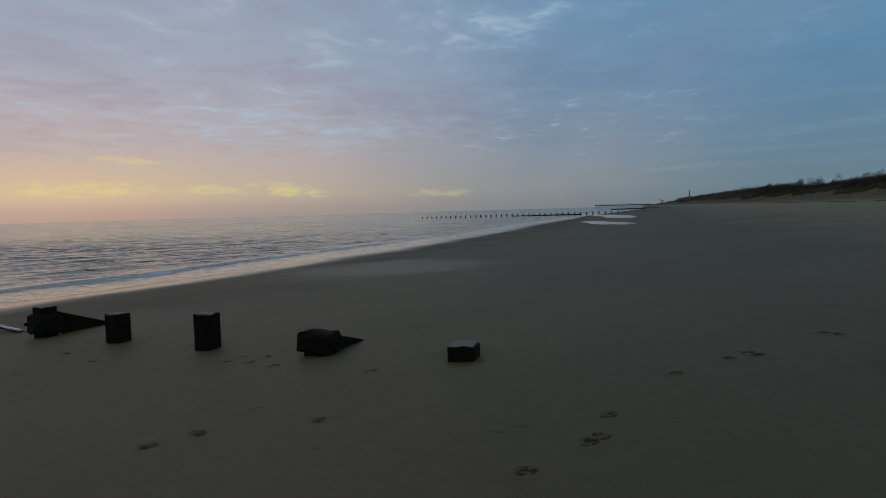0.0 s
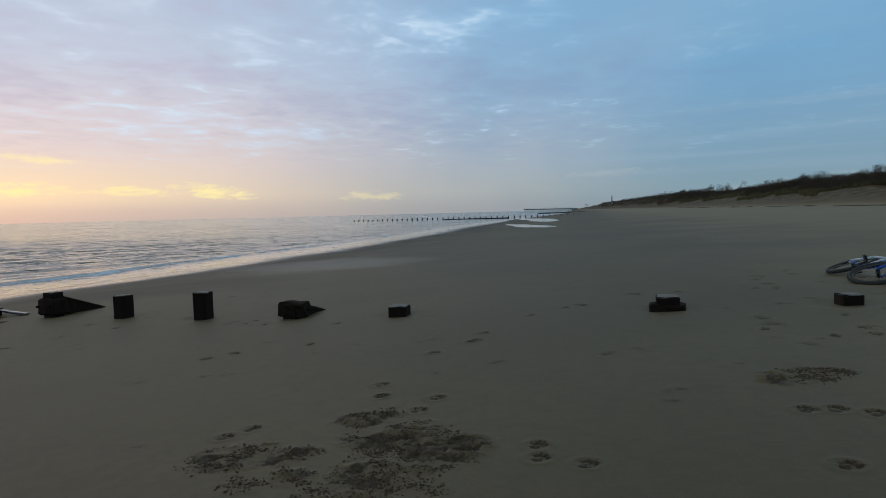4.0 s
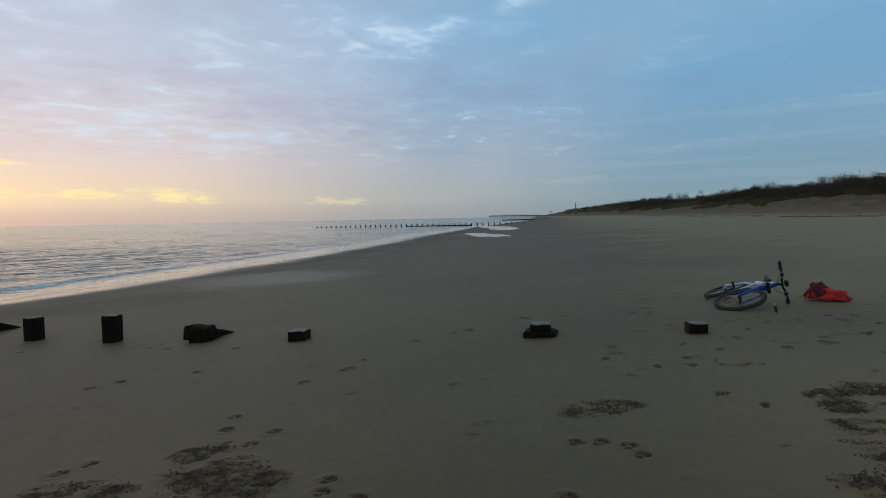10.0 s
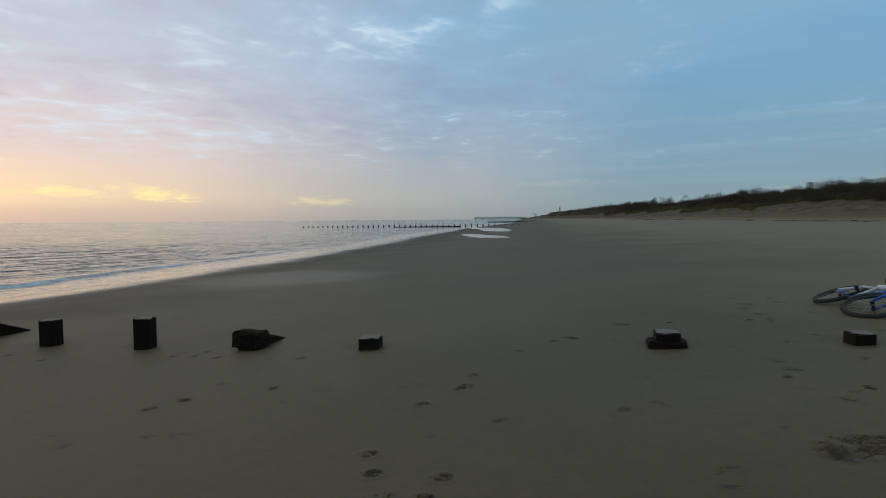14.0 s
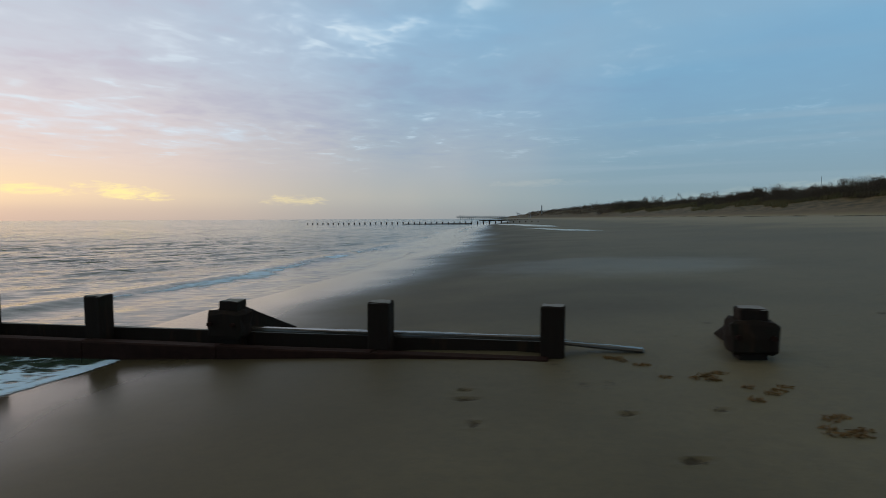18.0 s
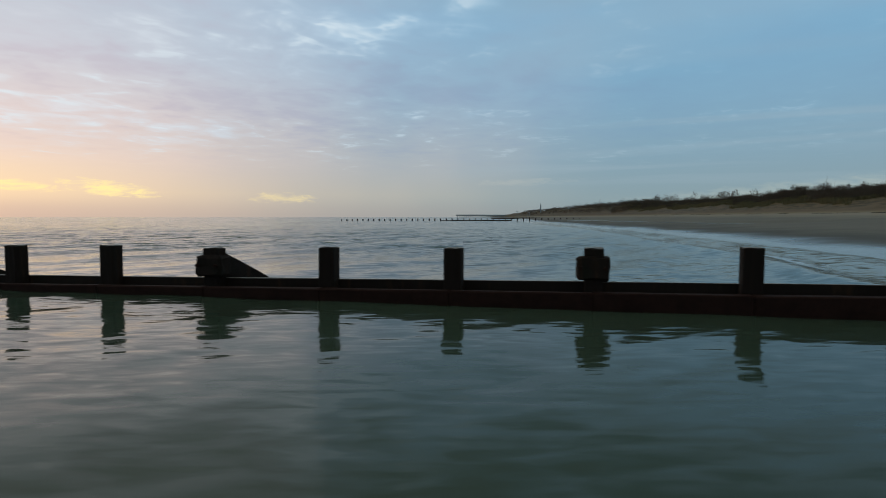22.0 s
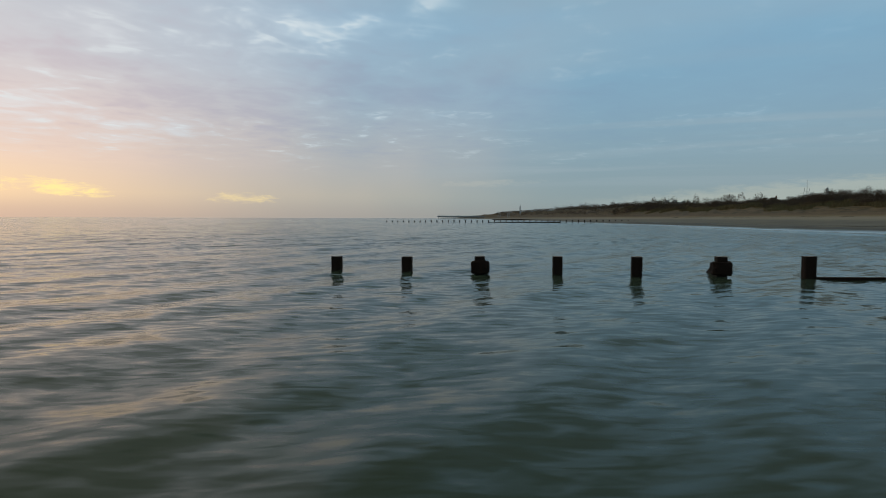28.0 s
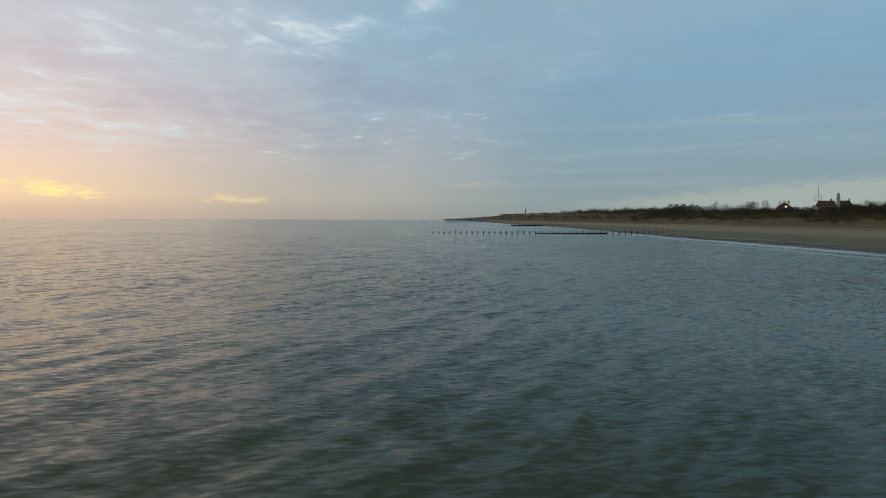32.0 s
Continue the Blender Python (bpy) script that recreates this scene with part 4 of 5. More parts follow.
def scrub_mass(name, n, place_at, radius, size, mat, label, category, leaves=70):
    r = np.random.RandomState(17 + n)
    vs, fs, c = [], [], 0
    for _ in range(n):
        x, y, h = place_at(r)
        z = ground_at(x, y)
        s = r.uniform(.7, 1.3)
        v, f = blob_leaves(r, leaves, (x, y, z + h * .5), (radius * s, radius * s, h * .55 * r.uniform(.8, 1.2)), size)
        vs.append(v)
        fs.append(f + c)
        c += len(v)
    return tagged(arrays(name, np.concatenate(vs), np.concatenate(fs), mat), label, category, kind="stuff")


def low_scrub(r):
    y = 62 + 280 * r.rand() ** 1.3
    return 42.0 + 14 * r.rand() ** 1.2 + float(coast(y)), y, r.uniform(.5, 1.3)


def far_scrub(r):
    y = 320 + 1000 * r.rand() ** 1.6
    return r.uniform(34, 62) + float(coast(y)), y, r.uniform(1.8, 3.6)


def wood(r):
    y = r.uniform(270, 720)
    x, h = r.uniform(66, 240) + float(coast(y)), r.uniform(4.5, 7.5)
    # a clearing in front of the houses
    return x, y, h * 0.3 if y < 450 and 0.20 < (x + 10) / (y + 6) < 0.36 else h


scrub_mass("low_scrub", 1500, low_scrub, 1.4, 0.10, LEAF, "low brown scrub creeping down the dune", "scrub", 95)
scrub_mass("far_scrub", 700, far_scrub, 2.4, 0.20, LEAF, "distant dark scrub along the dune ridge", "scrub", 130)
scrub_mass("distant_wood", 800, wood, 2.5, 0.27, LEAF, "dark bare wood behind the dunes", "wood", 240)


def make_marram():
    r = np.random.RandomState(23)
    n = 42000
    y = 60 + 290 * r.rand(n) ** 1.3
    u = 35.5 + 9.5 * r.rand(n) ** 0.75
    x = u + coast(y)
    keep = fbm(x / 5, y / 9, 81, 3) + (u - 39.5) / 12 > 0.50
    x, y, u = x[keep], y[keep], u[keep]
    n = len(x)
    z = lie(x, y)
    t, h = r.uniform(0, 6.28, n), r.uniform(.35, .85, n)
    o = np.stack([np.cos(t), np.sin(t), t * 0], 1) * r.uniform(.05, .13, n)[:, None]
    base = np.stack([x, y, z - .05], 1)
    tip = base + np.stack([r.normal(0, .18, n), r.normal(0, .18, n), h], 1)
    v = np.stack([base - o, base + o, tip + o * .2, tip - o * .2], 1).reshape(-1, 3)
    tagged(arrays("marram_grass", v, np.arange(4 * n).reshape(-1, 4), GRASS), "yellow-green marram grass tufts on the dune face", "grass", kind="stuff")


make_marram()
WRACK = material("wrack", plain((0.022, 0.017, 0.012), 0.8, 0, 0.4, 6, 0.5))


def make_wrack():
    r = np.random.RandomState(31)
    vs, fs, c = [], [], 0
    for _ in range(420):
        y = 35 + 190 * r.rand()
        u = 28.2 + r.normal(0, .35) + 0.6 * math.sin(y / 7)
        if math.sin(y / 5.0) + math.sin(y / 2.3) < -0.2:
            continue
        x = u + float(coast(y))
        v, f = blob_leaves(r, 9, (x, y, ground_at(x, y) + .02), (.5, .6, .04), 0.10)
        vs.append(v)
        fs.append(f + c)
        c += len(v)
    tagged(arrays("drift_line", np.concatenate(vs), np.concatenate(fs), WRACK), "dark wrack and debris along the drift line", "seaweed", kind="stuff")


make_wrack()
make_clods()
make_scraps()


# ---- bicycle ----
TYRE = material("tyre_rubber", plain((0.042, 0.039, 0.035), 0.8, 0, 0.4, 60, 0.4))
RIM = material("rim_alloy", plain((0.10, 0.10, 0.11), 0.35, 0.9))
SPOKE = material("spoke_steel", plain((0.45, 0.45, 0.46), 0.3, 1.0))
BLUE = material("blue_paint", plain((0.015, 0.085, 0.42), 0.3, 0, 0.1))
WHITE = material("white_paint", plain((0.72, 0.75, 0.80), 0.3, 0, 0.05))
BLACK = material("black_plastic", plain((0.012, 0.012, 0.013), 0.5, 0, 0.2))
STEEL = material("worn_steel", plain((0.30, 0.30, 0.30), 0.35, 1.0))
RED = material("red_cloth", plain((0.62, 0.020, 0.010), 0.75, 0, 0.25, 25, 0.5))
MAROON = material("dark_red_cloth", plain((0.10, 0.010, 0.018), 0.8, 0, 0.3, 25, 0.5))


def ring(bm, centre, R, r, m, n=40, k=8):
    """A torus round the local z axis, placed by m."""
    vs = []
    for i in range(n):
        a = 2 * math.pi * i / n
        for j in range(k):
            b = 2 * math.pi * j / k
            vs.append(bm.verts.new(m @ (Vector(centre) + Vector(((R + r * math.cos(b)) * math.cos(a), (R + r * math.cos(b)) * math.sin(a), r * math.sin(b))))))
    for i in range(n):
        for j in range(k):
            bm.faces.new((vs[i * k + j], vs[((i + 1) % n) * k + j], vs[((i + 1) % n) * k + (j + 1) % k], vs[i * k + (j + 1) % k]))


def make_wheel(owner, m):
    """Built round its axle, which is the local z axis."""
    bm = bmesh.new()
    ring(bm, (0, 0, 0), 0.313, 0.030, m)
    for i in range(60):  # knobs
        a = 2 * math.pi * i / 60
        block(bm, (0.005, 0.014, 0.028), m @ pose(0.342 * math.cos(a), 0.342 * math.sin(a), 0.010 * (-1) ** i, 0, 0, math.degrees(a)), 0.0)
    wheel = part("wheel", bm, TYRE, owner, "knobbly black tyre", smooth=False)
    bm = bmesh.new()
    ring(bm, (0, 0, 0), 0.283, 0.012, m, 40, 6)
    part("rim", bm, RIM, wheel, smooth=True)
    bm = bmesh.new()
    for i in range(28):
        a, b = 2 * math.pi * i / 28, 2 * math.pi * (i + (1.6 if i % 2 else -1.6)) / 28
        s = 0.03 if i % 4 < 2 else -0.03
        tube(bm, m @ Vector((0.03 * math.cos(b), 0.03 * math.sin(b), s)), m @ Vector((0.28 * math.cos(a), 0.28 * math.sin(a), 0)), 0.0016, n=4, caps=False)
    part("spoke_set", bm, SPOKE, wheel)
    bm = bmesh.new()
    tube(bm, m @ Vector((0, 0, -0.055)), m @ Vector((0, 0, 0.055)), 0.022, n=12)
    part("hub", bm, BLACK, wheel)
    return wheel


def bent(bm, pts, r, n=10):
    for p, q in zip(pts, pts[1:]):
        tube(bm, p, q, r, n=n)
    for p in pts[1:-1]:
        bmesh.ops.create_icosphere(bm, subdivisions=1, radius=r * 1.02, matrix=Matrix.Translation(p))


def make_bicycle(base, steer):
    """Bike axes: f forward, s up along the bike, n off its side; base places the rear axle."""
    e = tagged(new("bicycle"), "blue and white mountain bike lying on its side on sand", "bicycle")
    V = Vector
    P = lambda f, s, n=0.0: base @ V((f, s, n))
    rear, front, bb = (0, 0), (1.06, 0), (0.43, -0.03)
    seat_top, head_lo, head_hi = (0.27, 0.40), (0.85, 0.42), (0.815, 0.54)
    axis = V((head_hi[0] - head_lo[0], head_hi[1] - head_lo[1], 0)).normalized()
    turn = base @ Matrix.Translation((*head_lo, 0)) @ Matrix.Rotation(radians(steer), 4, axis) @ Matrix.Translation((-head_lo[0], -head_lo[1], 0))
    Q = lambda f, s, n=0.0: turn @ V((f, s, n))
    make_wheel(e, base)
    make_wheel(e, turn @ Matrix.Translation((*front, 0)))

    def pipe(name, pts, r, mat, label="", n=10):
        bm = bmesh.new()
        bent(bm, pts, r, n)
        return part(name, bm, mat, e, label, True)

    pipe("down_tube", [P(*bb), P(0.62, 0.22), P(*head_lo)], 0.037, BLUE, "blue painted tube")
    pipe("top_tube", [P(*seat_top), P(0.55, 0.46), P(*head_hi)], 0.033, WHITE, "white painted tube")
    pipe("seat_tube", [P(*bb), P(*seat_top)], 0.018, WHITE)
    pipe("head_tube", [P(*head_lo), P(*head_hi)], 0.026, BLUE)
    for s in (-1, 1):
        pipe("seat_stay", [P(0, 0, s * 0.065), P(0.15, 0.26, s * 0.045), P(seat_top[0], seat_top[1] - .04)], 0.016, WHITE)
        pipe("chain_stay", [P(0, 0, s * 0.065), P(0.3, -0.02, s * 0.05), P(*bb)], 0.012, BLUE)
        pipe("fork_leg", [Q(1.06, 0, s * 0.06), Q(0.92, 0.33, s * 0.065)], 0.017, BLUE, "blue fork leg")
        pipe("fork_stanchion", [Q(0.92, 0.33, s * 0.065), Q(0.875, 0.42, s * 0.055)], 0.014, STEEL)
    bm = bmesh.new()
    block(bm, (0.06, 0.05, 0.17), turn @ Matrix.Translation((0.87, 0.425, 0)), 0.012)
    part("fork_crown", bm, BLACK, e)
    pipe("seat_post", [P(*seat_top), P(0.215, 0.56)], 0.014, STEEL)
    bm = bmesh.new()
    rows = [(0.34, 0.022, 0.0), (0.26, 0.032, 0.006), (0.18, 0.060, 0.010), (0.10, 0.074, 0.014), (0.07, 0.060, 0.010)]
    loops = []
    for f, w, h in rows:
        loops.append([bm.verts.new(P(f, 0.575 + h + dz, dn)) for dn, dz in ((-w, -.01), (-w * .7, .014), (0, .02), (w * .7, .014), (w, -.01), (0, -.03))])
    for a, b in zip(loops, loops[1:]):
        for k in range(6):
            bm.faces.new((a[k], a[(k + 1) % 6], b[(k + 1) % 6], b[k]))
    bm.faces.new(loops[0])
    bm.faces.new(loops[-1][::-1])
    part("saddle", bm, BLACK, e, "black saddle", True)
    pipe("stem", [Q(0.81, 0.56), Q(0.865, 0.615)], 0.018, BLACK)
    bar = pipe("handlebar", [Q(0.83, 0.65, -0.31), Q(0.865, 0.635, -0.12), Q(0.87, 0.615, -0.05), Q(0.87, 0.615, 0.05), Q(0.865, 0.635, 0.12), Q(0.83, 0.65, 0.31)], 0.013, BLACK, "black handlebar")
    for s in (-1, 1):
        bm = bmesh.new()
        tube(bm, Q(0.846, 0.643, s * 0.21), Q(0.828, 0.651, s * 0.335), 0.019, n=10)
        part("grip", bm, BLACK, bar)
        bm = bmesh.new()
        bent(bm, [Q(0.86, 0.64, s * 0.17), Q(0.90, 0.62, s * 0.19), Q(0.885, 0.60, s * 0.29)], 0.006, 6)
        part("brake_lever", bm, STEEL, bar)
        bm = bmesh.new()
        block(bm, (0.045, 0.05, 0.04), turn @ Matrix.Translation((0.87, 0.635, s * 0.15)), 0.008)
        part("shifter", bm, BLACK, bar)
        bm = bmesh.new()
        tube(bm, Q(0.862, 0.637, s * 0.125), Q(0.866, 0.634, s * 0.10), 0.017, n=10)
        part("clamp", bm, STEEL, bar)
    bm = bmesh.new()
    block(bm, (0.07, 0.05, 0.09), turn @ Matrix.Translation((0.90, 0.66, 0.02)), 0.012)
    part("light", bm, BLACK, bar, "small black bar lamp")
    # cables from the bar to the frame
    for k, n0 in enumerate((-0.14, 0.14, 0.10)):
        a, b = Q(0.88, 0.62, n0), P(0.80, 0.47, 0.03 - .03 * k)
        mid = (a + b) / 2 + (turn.to_3x3() @ V((0.14, -0.04, 0.02 * k)))
        pts = [a.lerp(mid, t).lerp(mid.lerp(b, t), t) for t in [i / 8 for i in range(9)]]
        pipe("cable", pts, 0.003, BLACK, n=5)
    # drive train on the upper side
    bm = bmesh.new()
    ring(bm, (0, 0, 0), 0.075, 0.006, base @ Matrix.Translation((*bb, 0.05)), 28, 5)
    chainring = part("chainring", bm, BLACK, e, smooth=True)
    for s, ang in ((1, 25), (-1, 205)):
        c, d = math.cos(radians(ang)) * 0.17, math.sin(radians(ang)) * 0.17
        pipe("crank", [P(bb[0], bb[1], s * 0.06), P(bb[0] + c, bb[1] + d, s * 0.085)], 0.011, BLACK)
        bm = bmesh.new()
        block(bm, (0.09, 0.03, 0.09), base @ Matrix.Translation((bb[0] + c, bb[1] + d, s * 0.14)), 0.008)
        part("pedal", bm, BLACK, e, "black plastic pedal")
    bm = bmesh.new()
    for s in (0.045, -0.045):
        tube(bm, P(0.0, s * .9, 0.05), P(bb[0], bb[1] + s * 1.6, 0.05), 0.005, n=5)
    part("chain", bm, BLACK, e)
    bm = bmesh.new()
    tube(bm, P(0, 0, 0.030), P(0, 0, 0.058), 0.055, 0.03, n=18)
    part("cassette", bm, STEEL, e)
    bm = bmesh.new()
    block(bm, (0.04, 0.09, 0.025), base @ Matrix.Translation((0.02, -0.09, 0.06)), 0.006)
    part("derailleur", bm, BLACK, e)
    # small bag strapped behind the head tube
    bm = bmesh.new()
    block(bm, (0.16, 0.11, 0.07), base @ Matrix.Translation((0.70, 0.44, 0)) @ pose(0, 0, 0, 0, 0, 28), 0.02, 0.004, 1)
    part("frame_bag", bm, BLACK, e, "small black frame bag")
    return e


F, U, N = Vector((0.042, -0.999, 0.005)), Vector((0.945, 0.042, 0.324)), Vector((-0.324, -0.009, 0.946))
M = Matrix((F, U, N)).transposed().to_4x4()
M.translation = (0.654, 2.568, ground_at(0.654, 2.568) + 0.119)
make_bicycle(M @ Matrix.Diagonal((0.904, 0.904, 0.904, 1)), 14.4)


# ---- red jacket heap ----
def make_heap(name, centre, radii, mat, seed, label, owner=None, lump=0.35):
    bm = bmesh.new()
    bmesh.ops.create_icosphere(bm, subdivisions=4, radius=1.0)
    for v in bm.verts:
        n = noise.fractal(v.co * 1.6 + Vector((seed, 0, 0)), 1.0, 2.0, 4)
        fold = abs(math.sin(v.co.x * 5 + v.co.y * 3 + 3 * n)) * 0.10
        v.co = v.co * (1 + lump * n - fold)
        v.co = Vector((v.co.x * radii[0], v.co.y * radii[1], max(v.co.z, -0.25) * radii[2])) + Vector(centre)
    return part(name, bm, mat, owner, label, True)


heap = tagged(new("jacket"), "crumpled red jacket with dark lining dropped on sand", "jacket")
heap.location = (1.78, 2.12, ground_at(1.78, 2.12))
make_heap("shell", (0.09, -0.05, 0.05), (0.16, 0.12, 0.12), RED, 2.0, "bright red cloth", heap)
make_heap("sleeve", (-0.11, 0.05, 0.04), (0.11, 0.09, 0.09), RED, 5.0, "bright red cloth", heap)
make_heap("lining", (-0.07, 0.05, 0.07), (0.15, 0.10, 0.16), MAROON, 8.0, "dark maroon lining", heap)

# a small bottle by the bike
BOTTLE = material("bottle_plastic", plain((0.022, 0.024, 0.020), 0.4, 0, 0.2))
e = tagged(new("drink_bottle"), "small dark bottle standing in the sand by the bike", "bottle")
e.matrix_basis = pose(1.04, 1.2, ground_at(1.04, 1.2), 0, -14, 0) @ Matrix.Diagonal((0.7, 0.7, 0.85, 1))
bm = bmesh.new()
tube(bm, (0, 0, -0.01), (0.005, 0, 0.085), 0.026, 0.026, 14)
tube(bm, (0.005, 0, 0.085), (0.006, 0, 0.105), 0.026, 0.012, 14)
part("body", bm, BOTTLE, e)
bm = bmesh.new()
tube(bm, (0.006, 0, 0.104), (0.007, 0, 0.125), 0.013, 0.012, 12)
part("cap", bm, WHITE, e, "pale cap")


# ---- the far shore ----
ROOF = material("red_tiles", plain((0.10, 0.040, 0.031), 0.8, 0, 0.3, 0.8, 0.5))
BRICK = material("brick", plain((0.20, 0.11, 0.08), 0.85, 0, 0.25, 1.2, 0.3))
PALE = material("pale_plaster", plain((0.50, 0.50, 0.48), 0.8, 0, 0.1, 0.6))
DARKGLASS = material("window_glass", plain((0.02, 0.025, 0.03), 0.1))
# grey lightened and blued in its colour for the haze of distance
HAZY_CONCRETE = material("hazy_concrete", plain((0.24, 0.27, 0.29), 0.9, 0, 0.25, 0.3))
LAMP = material("lamp_glow", lambda g, b: put(g, b, color=(1, 0.9, 0.75, 1), emit=(1, 0.82, 0.62, 1), power=6.0))


def make_house(x, y, w, d, eave, ridge, turn, wall, label, hip=0.25):
    z0 = ground_at(x, y) - 0.5
    e = tagged(new("house"), label, "house", "houses behind the dunes")
    e.matrix_basis = pose(x, y, z0, 0, 0, turn)
    bm = bmesh.new()
    block(bm, (w, d, eave), Matrix.Translation((0, 0, eave / 2)), 0.05)
    part("wall", bm, wall, e)
    bm = bmesh.new()
    o = 0.6
    c = [bm.verts.new(p) for p in ((-w / 2 - o, -d / 2 - o, eave), (w / 2 + o, -d / 2 - o, eave), (w / 2 + o, d / 2 + o, eave), (-w / 2 - o, d / 2 + o, eave))]
    r = [bm.verts.new((-w / 2 + w * hip, 0, ridge)), bm.verts.new((w / 2 - w * hip, 0, ridge))]
    for q in ((c[0], c[1], r[1], r[0]), (c[2], c[3], r[0], r[1]), (c[1], c[2], r[1]), (c[3], c[0], r[0]), (c[3], c[2], c[1], c[0])):
        bm.faces.new(q)
    roof = part("roof", bm, ROOF, e, "red tiled roof")
    bm = bmesh.new()
    block(bm, (1.0, 0.8, 2.2), Matrix.Translation((w * .22, 0, ridge + 0.3)), 0.05)
    part("chimney", bm, BRICK, roof)
    n = max(2, int(w / 4))
    for k in range(n):
        for lvl in range(max(1, int(eave / 3))):
            bm = bmesh.new()
            block(bm, (1.3, 0.12, 1.4), Matrix.Translation(((k + .5) / n * w - w / 2, -d / 2 - 0.03, 1.7 + 3 * lvl)), 0.02)
            win = part("window", bm, PALE, e)
            bm = bmesh.new()
            block(bm, (1.1, 0.05, 1.2), Matrix.Translation(((k + .5) / n * w - w / 2, -d / 2 - 0.09, 1.7 + 3 * lvl)), 0.01)
            part("pane", bm, DARKGLASS, win)
    return e


make_house(108.0, 452.0, 11, 9, 6.0, 10.2, -20, BRICK, "brick house with a red hipped roof behind dunes", 0.45)
make_house(142.0, 468.0, 14, 11, 7.0, 12.2, -22, BRICK, "large brick house with a long red roof", 0.16)
make_house(158.0, 476.0, 13, 10, 6.5, 12.0, -22, BRICK, "brick house with dull red roof beside trees", 0.3)


def make_tower(x, y, label):
    """The white lantern turret over the large roof."""
    e = tagged(new("turret"), label, "turret")
    e.location = (x, y, ground_at(x, y))
    bm = bmesh.new()
    block(bm, (2.0, 2.0, 14.2), Matrix.Translation((0, 0, 7.1)), 0.1)
    part("shaft", bm, PALE, e)
    bm = bmesh.new()
    tube(bm, (0, 0, 14.2), (0, 0, 16.0), 1.0, 0.95, 8)
    part("lantern", bm, PALE, e)
    bm = bmesh.new()
    tube(bm, (0, 0, 16.0), (0, 0, 17.4), 1.2, 0.1, 8)
    part("cap", bm, HAZY_CONCRETE, e)


def make_mast(x, y, top):
    e = tagged(new("radio_mast"), "thin radio mast with short cross aerials", "mast")
    z = ground_at(x, y)
    e.location = (x, y, z)
    bm = bmesh.new()
    tube(bm, (0, 0, 0), (0, 0, top - z), 0.28, 0.10, 8)
    part("pole", bm, HAZY_CONCRETE, e)
    for h, w in ((top - z - 8, 1.6), (top - z - 11, 2.4)):
        bm = bmesh.new()
        tube(bm, (-w, 0, h), (w, 0, h), 0.10, n=6)
        for q in (-w, w):
            tube(bm, (q, 0, h), (q, 0, h + 2.2), 0.12, n=6)
        part("aerial", bm, HAZY_CONCRETE, e)


make_tower(151.0, 470.0, "white turret with a lantern top above the roofs")
make_mast(137.0, 469.0, 29.5)
e = tagged(new("security_lamp"), "bright warm lamp on the house wall", "lamp")
e.location = (107.1, 446.6, 13.4)
bm = bmesh.new()
bmesh.ops.create_icosphere(bm, subdivisions=2, radius=0.45)
part("bulb", bm, LAMP, e)
bm = bmesh.new()
block(bm, (0.6, 0.9, 0.5), Matrix.Translation((0, 0.8, 0)), 0.05)
part("housing", bm, HAZY_CONCRETE, e)


def make_gable(x, y):
    e = tagged(new("beach_hut"), "white gabled hut among the dune scrub", "hut")
    e.matrix_basis = pose(x, y, ground_at(x, y) + 2.8, 0, 0, -20)
    bm = bmesh.new()
    block(bm, (4.4, 5, 3.0), Matrix.Translation((0, 0, 1.5)), 0.05)
    part("wall", bm, PALE, e)
    bm = bmesh.new()
    v = [bm.verts.new(p) for p in ((-2.6, -2.7, 3), (2.6, -2.7, 3), (0, -2.7, 5.2), (-2.6, 2.7, 3), (2.6, 2.7, 3), (0, 2.7, 5.2))]
    for q in ((0, 1, 2), (5, 4, 3), (0, 2, 5, 3), (2, 1, 4, 5), (1, 0, 3, 4)):
        bm.faces.new([v[i] for i in q])
    part("roof", bm, PALE, e)


make_gable(119.0, 431.0)


def make_block(x, y, w, d, h, turn, label, floors):
    """A flat-roofed building with rows of windows."""
    e = tagged(new("apartment_block"), label, "building", "far buildings")
    e.matrix_basis = pose(x, y, ground_at(x, y), 0, 0, turn)
    bm = bmesh.new()
    block(bm, (w, d, h), Matrix.Translation((0, 0, h / 2)), 0.1)
    part("wall", bm, PALE, e)
    bm = bmesh.new()
    block(bm, (w + .8, d + .8, 0.5), Matrix.Translation((0, 0, h + 0.2)), 0.05)
    roof = part("roof", bm, HAZY_CONCRETE, e)
    for q in (-.3, .12):
        bm = bmesh.new()
        block(bm, (3.2, 3, 2.2), Matrix.Translation((q * w, 0, h + 1.5)), 0.05)
        part("roof_housing", bm, PALE, roof)
    n = int(w / 4)
    for lvl in range(floors):
        for k in range(n):
            bm = bmesh.new()
            block(bm, (1.1, 0.2, 1.2), Matrix.Translation(((k + .5) / n * w - w / 2, -d / 2 - .05, h - 2.2 - 3 * lvl)), 0.02)
            part("window", bm, DARKGLASS, e)


make_block(66.0, 585.0, 16, 10, 8.5, -12, "pale flat-roofed block above the dune wood", 2)
make_block(82.0, 600.0, 11, 9, 8.8, -12, "small pale block with roof housings", 2)

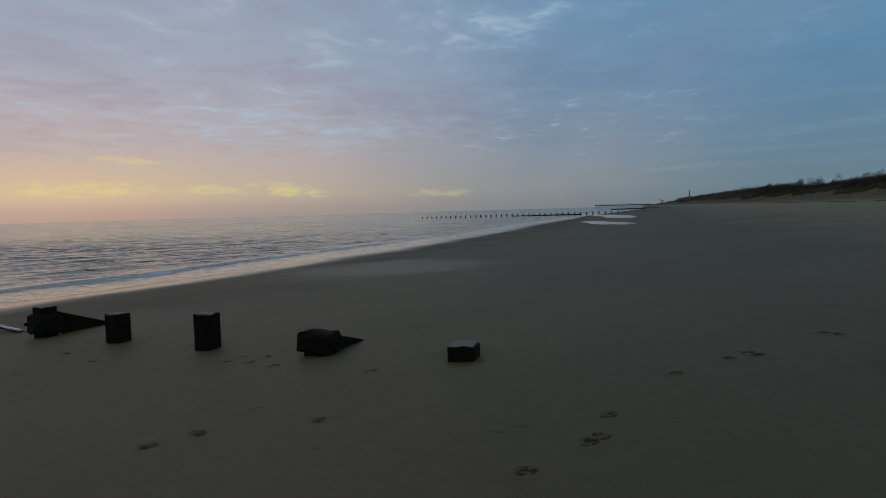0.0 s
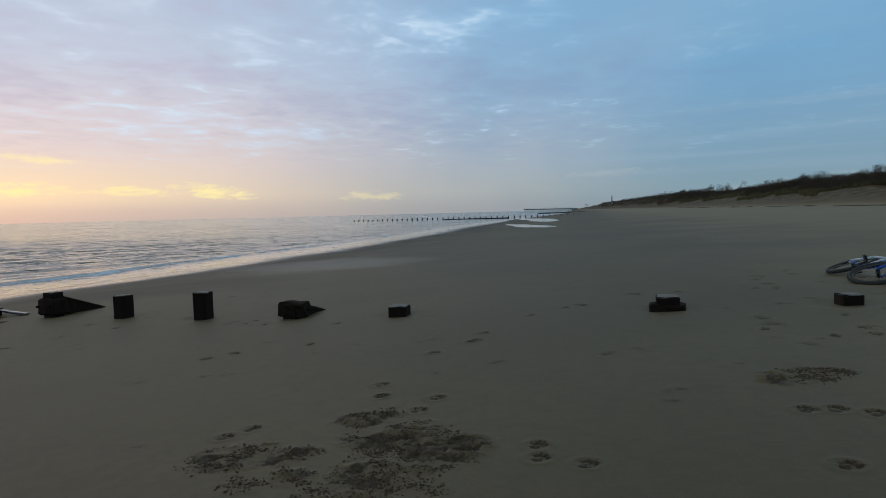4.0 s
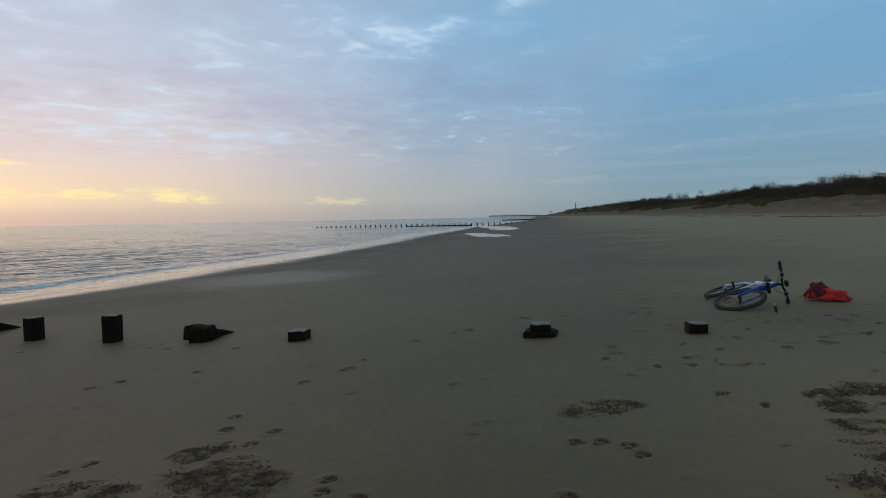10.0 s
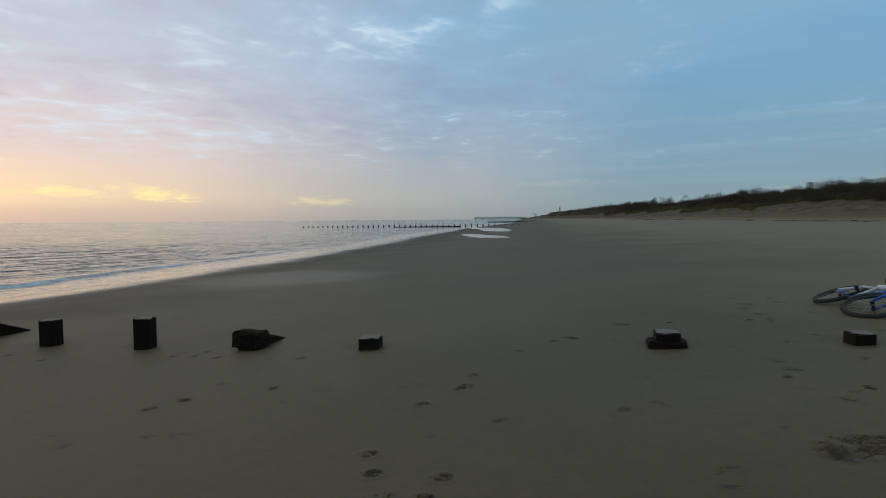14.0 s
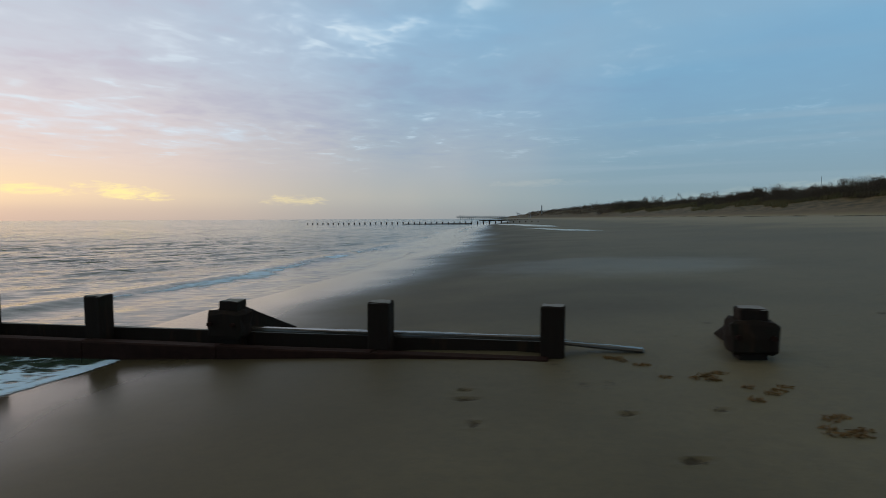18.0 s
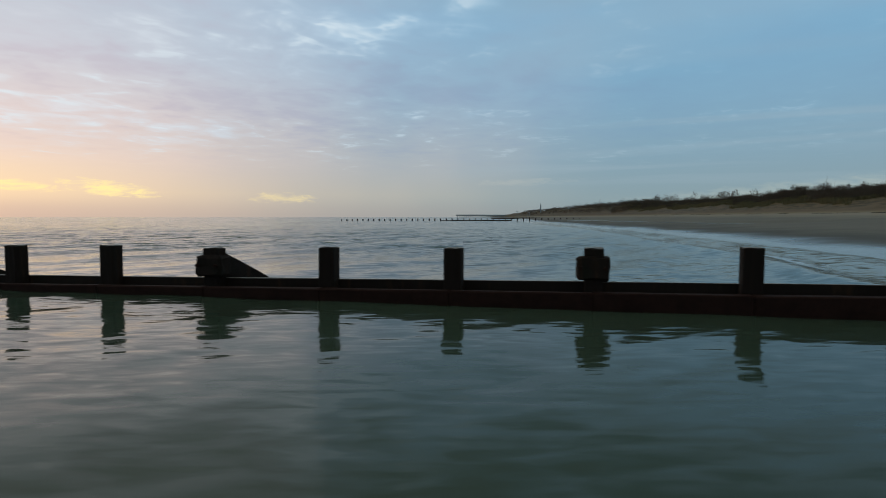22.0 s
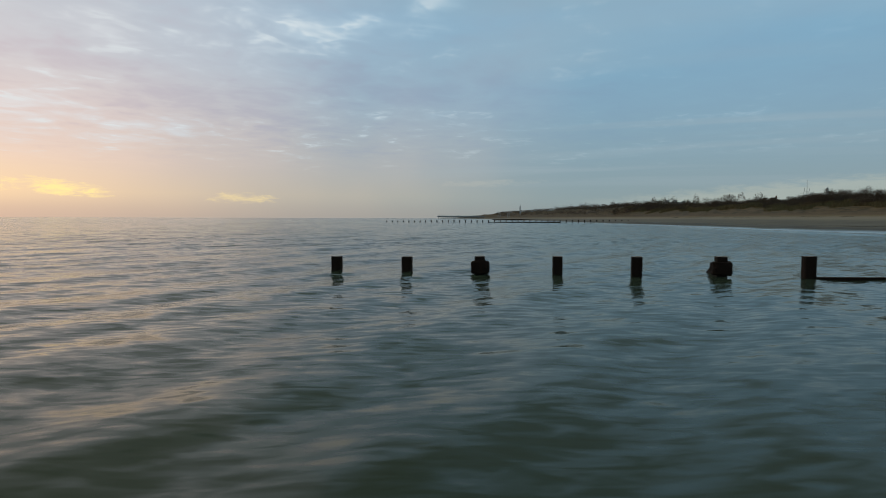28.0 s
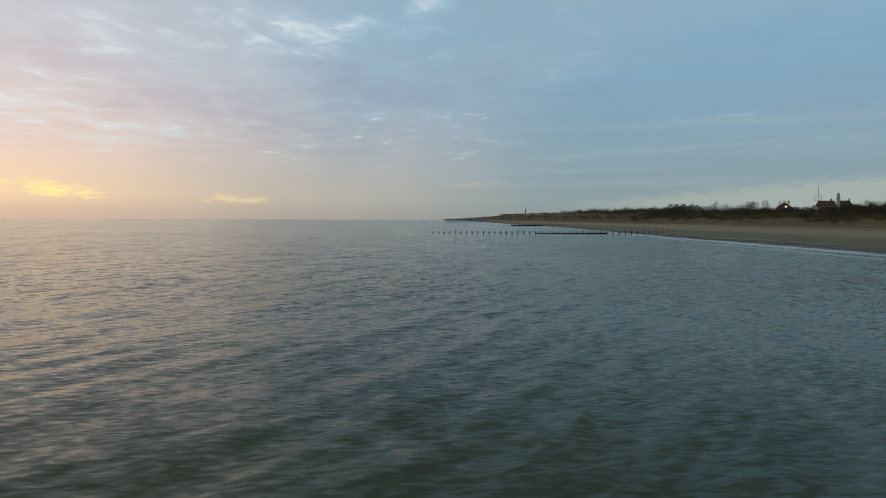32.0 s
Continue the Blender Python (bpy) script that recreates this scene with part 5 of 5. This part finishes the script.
# tall slim tower and the fun-fair slides far up the beach
e = tagged(new("chimney_tower"), "tall thin dark tower far along the shore", "tower")
e.location = (-88.0, 815.0, ground_at(-88.0, 815.0))
bm = bmesh.new()
tube(bm, (0, 0, 0), (0, 0, 11.0), 0.8, 0.7, 12)
part("shaft", bm, HAZY_CONCRETE, e)
bm = bmesh.new()
tube(bm, (0, 0, 11.0), (0, 0, 13.0), 0.35, 0.2, 8)
part("tip", bm, HAZY_CONCRETE, e)
for x, y, h in ((-111.5, 750.0, 6.5), (-104.0, 812.0, 6.0)):
    e = tagged(new("beach_slide"), "far dark slide frame standing on the shore", "slide", "far shore structures")
    e.location = (x, y, ground_at(x, y))
    for q in (-1.2, 1.2):
        bm = bmesh.new()
        tube(bm, (q, 0, 0), (q + 0.6, 0, h), 0.3, 0.25, 8)
        part("leg", bm, HAZY_CONCRETE, e)
    bm = bmesh.new()
    block(bm, (4.6, 1.6, 0.5), Matrix.Translation((-0.3, 0, h)) @ pose(0, 0, 0, 0, 24, 0), 0.1)
    part("chute", bm, HAZY_CONCRETE, e)

# low jetty on the far point
a, b = Vector((-188.0, 747.0, 0)), Vector((-146.0, 885.0, 0))
d = b - a
jetty = tagged(new("jetty"), "long low grey jetty on piles at the far point", "jetty")
jetty.matrix_basis = Matrix.Translation((a + b) / 2) @ pose(0, 0, 0, 0, 0, math.degrees(math.atan2(d.y, d.x)))
bm = bmesh.new()
block(bm, (d.length, 5, 1.3), Matrix.Translation((0, 0, 3.4)), 0.1)
part("deck", bm, HAZY_CONCRETE, jetty)
for k in range(24):
    px = (k + .5) / 24 * d.length - d.length / 2
    for q in (-1.8, 1.8):
        bm = bmesh.new()
        tube(bm, (px, q, -4), (px, q, 3.0), 0.3, n=8)
        part("pile", bm, HAZY_CONCRETE, jetty)
    bm = bmesh.new()
    block(bm, (0.2, 0.2, 1.1), Matrix.Translation((px, 2.2, 4.55)), 0.03)
    part("rail_post", bm, HAZY_CONCRETE, jetty)
bm = bmesh.new()
block(bm, (d.length, 0.2, 0.15), Matrix.Translation((0, 2.2, 5.1)), 0.03)
part("rail", bm, HAZY_CONCRETE, jetty)
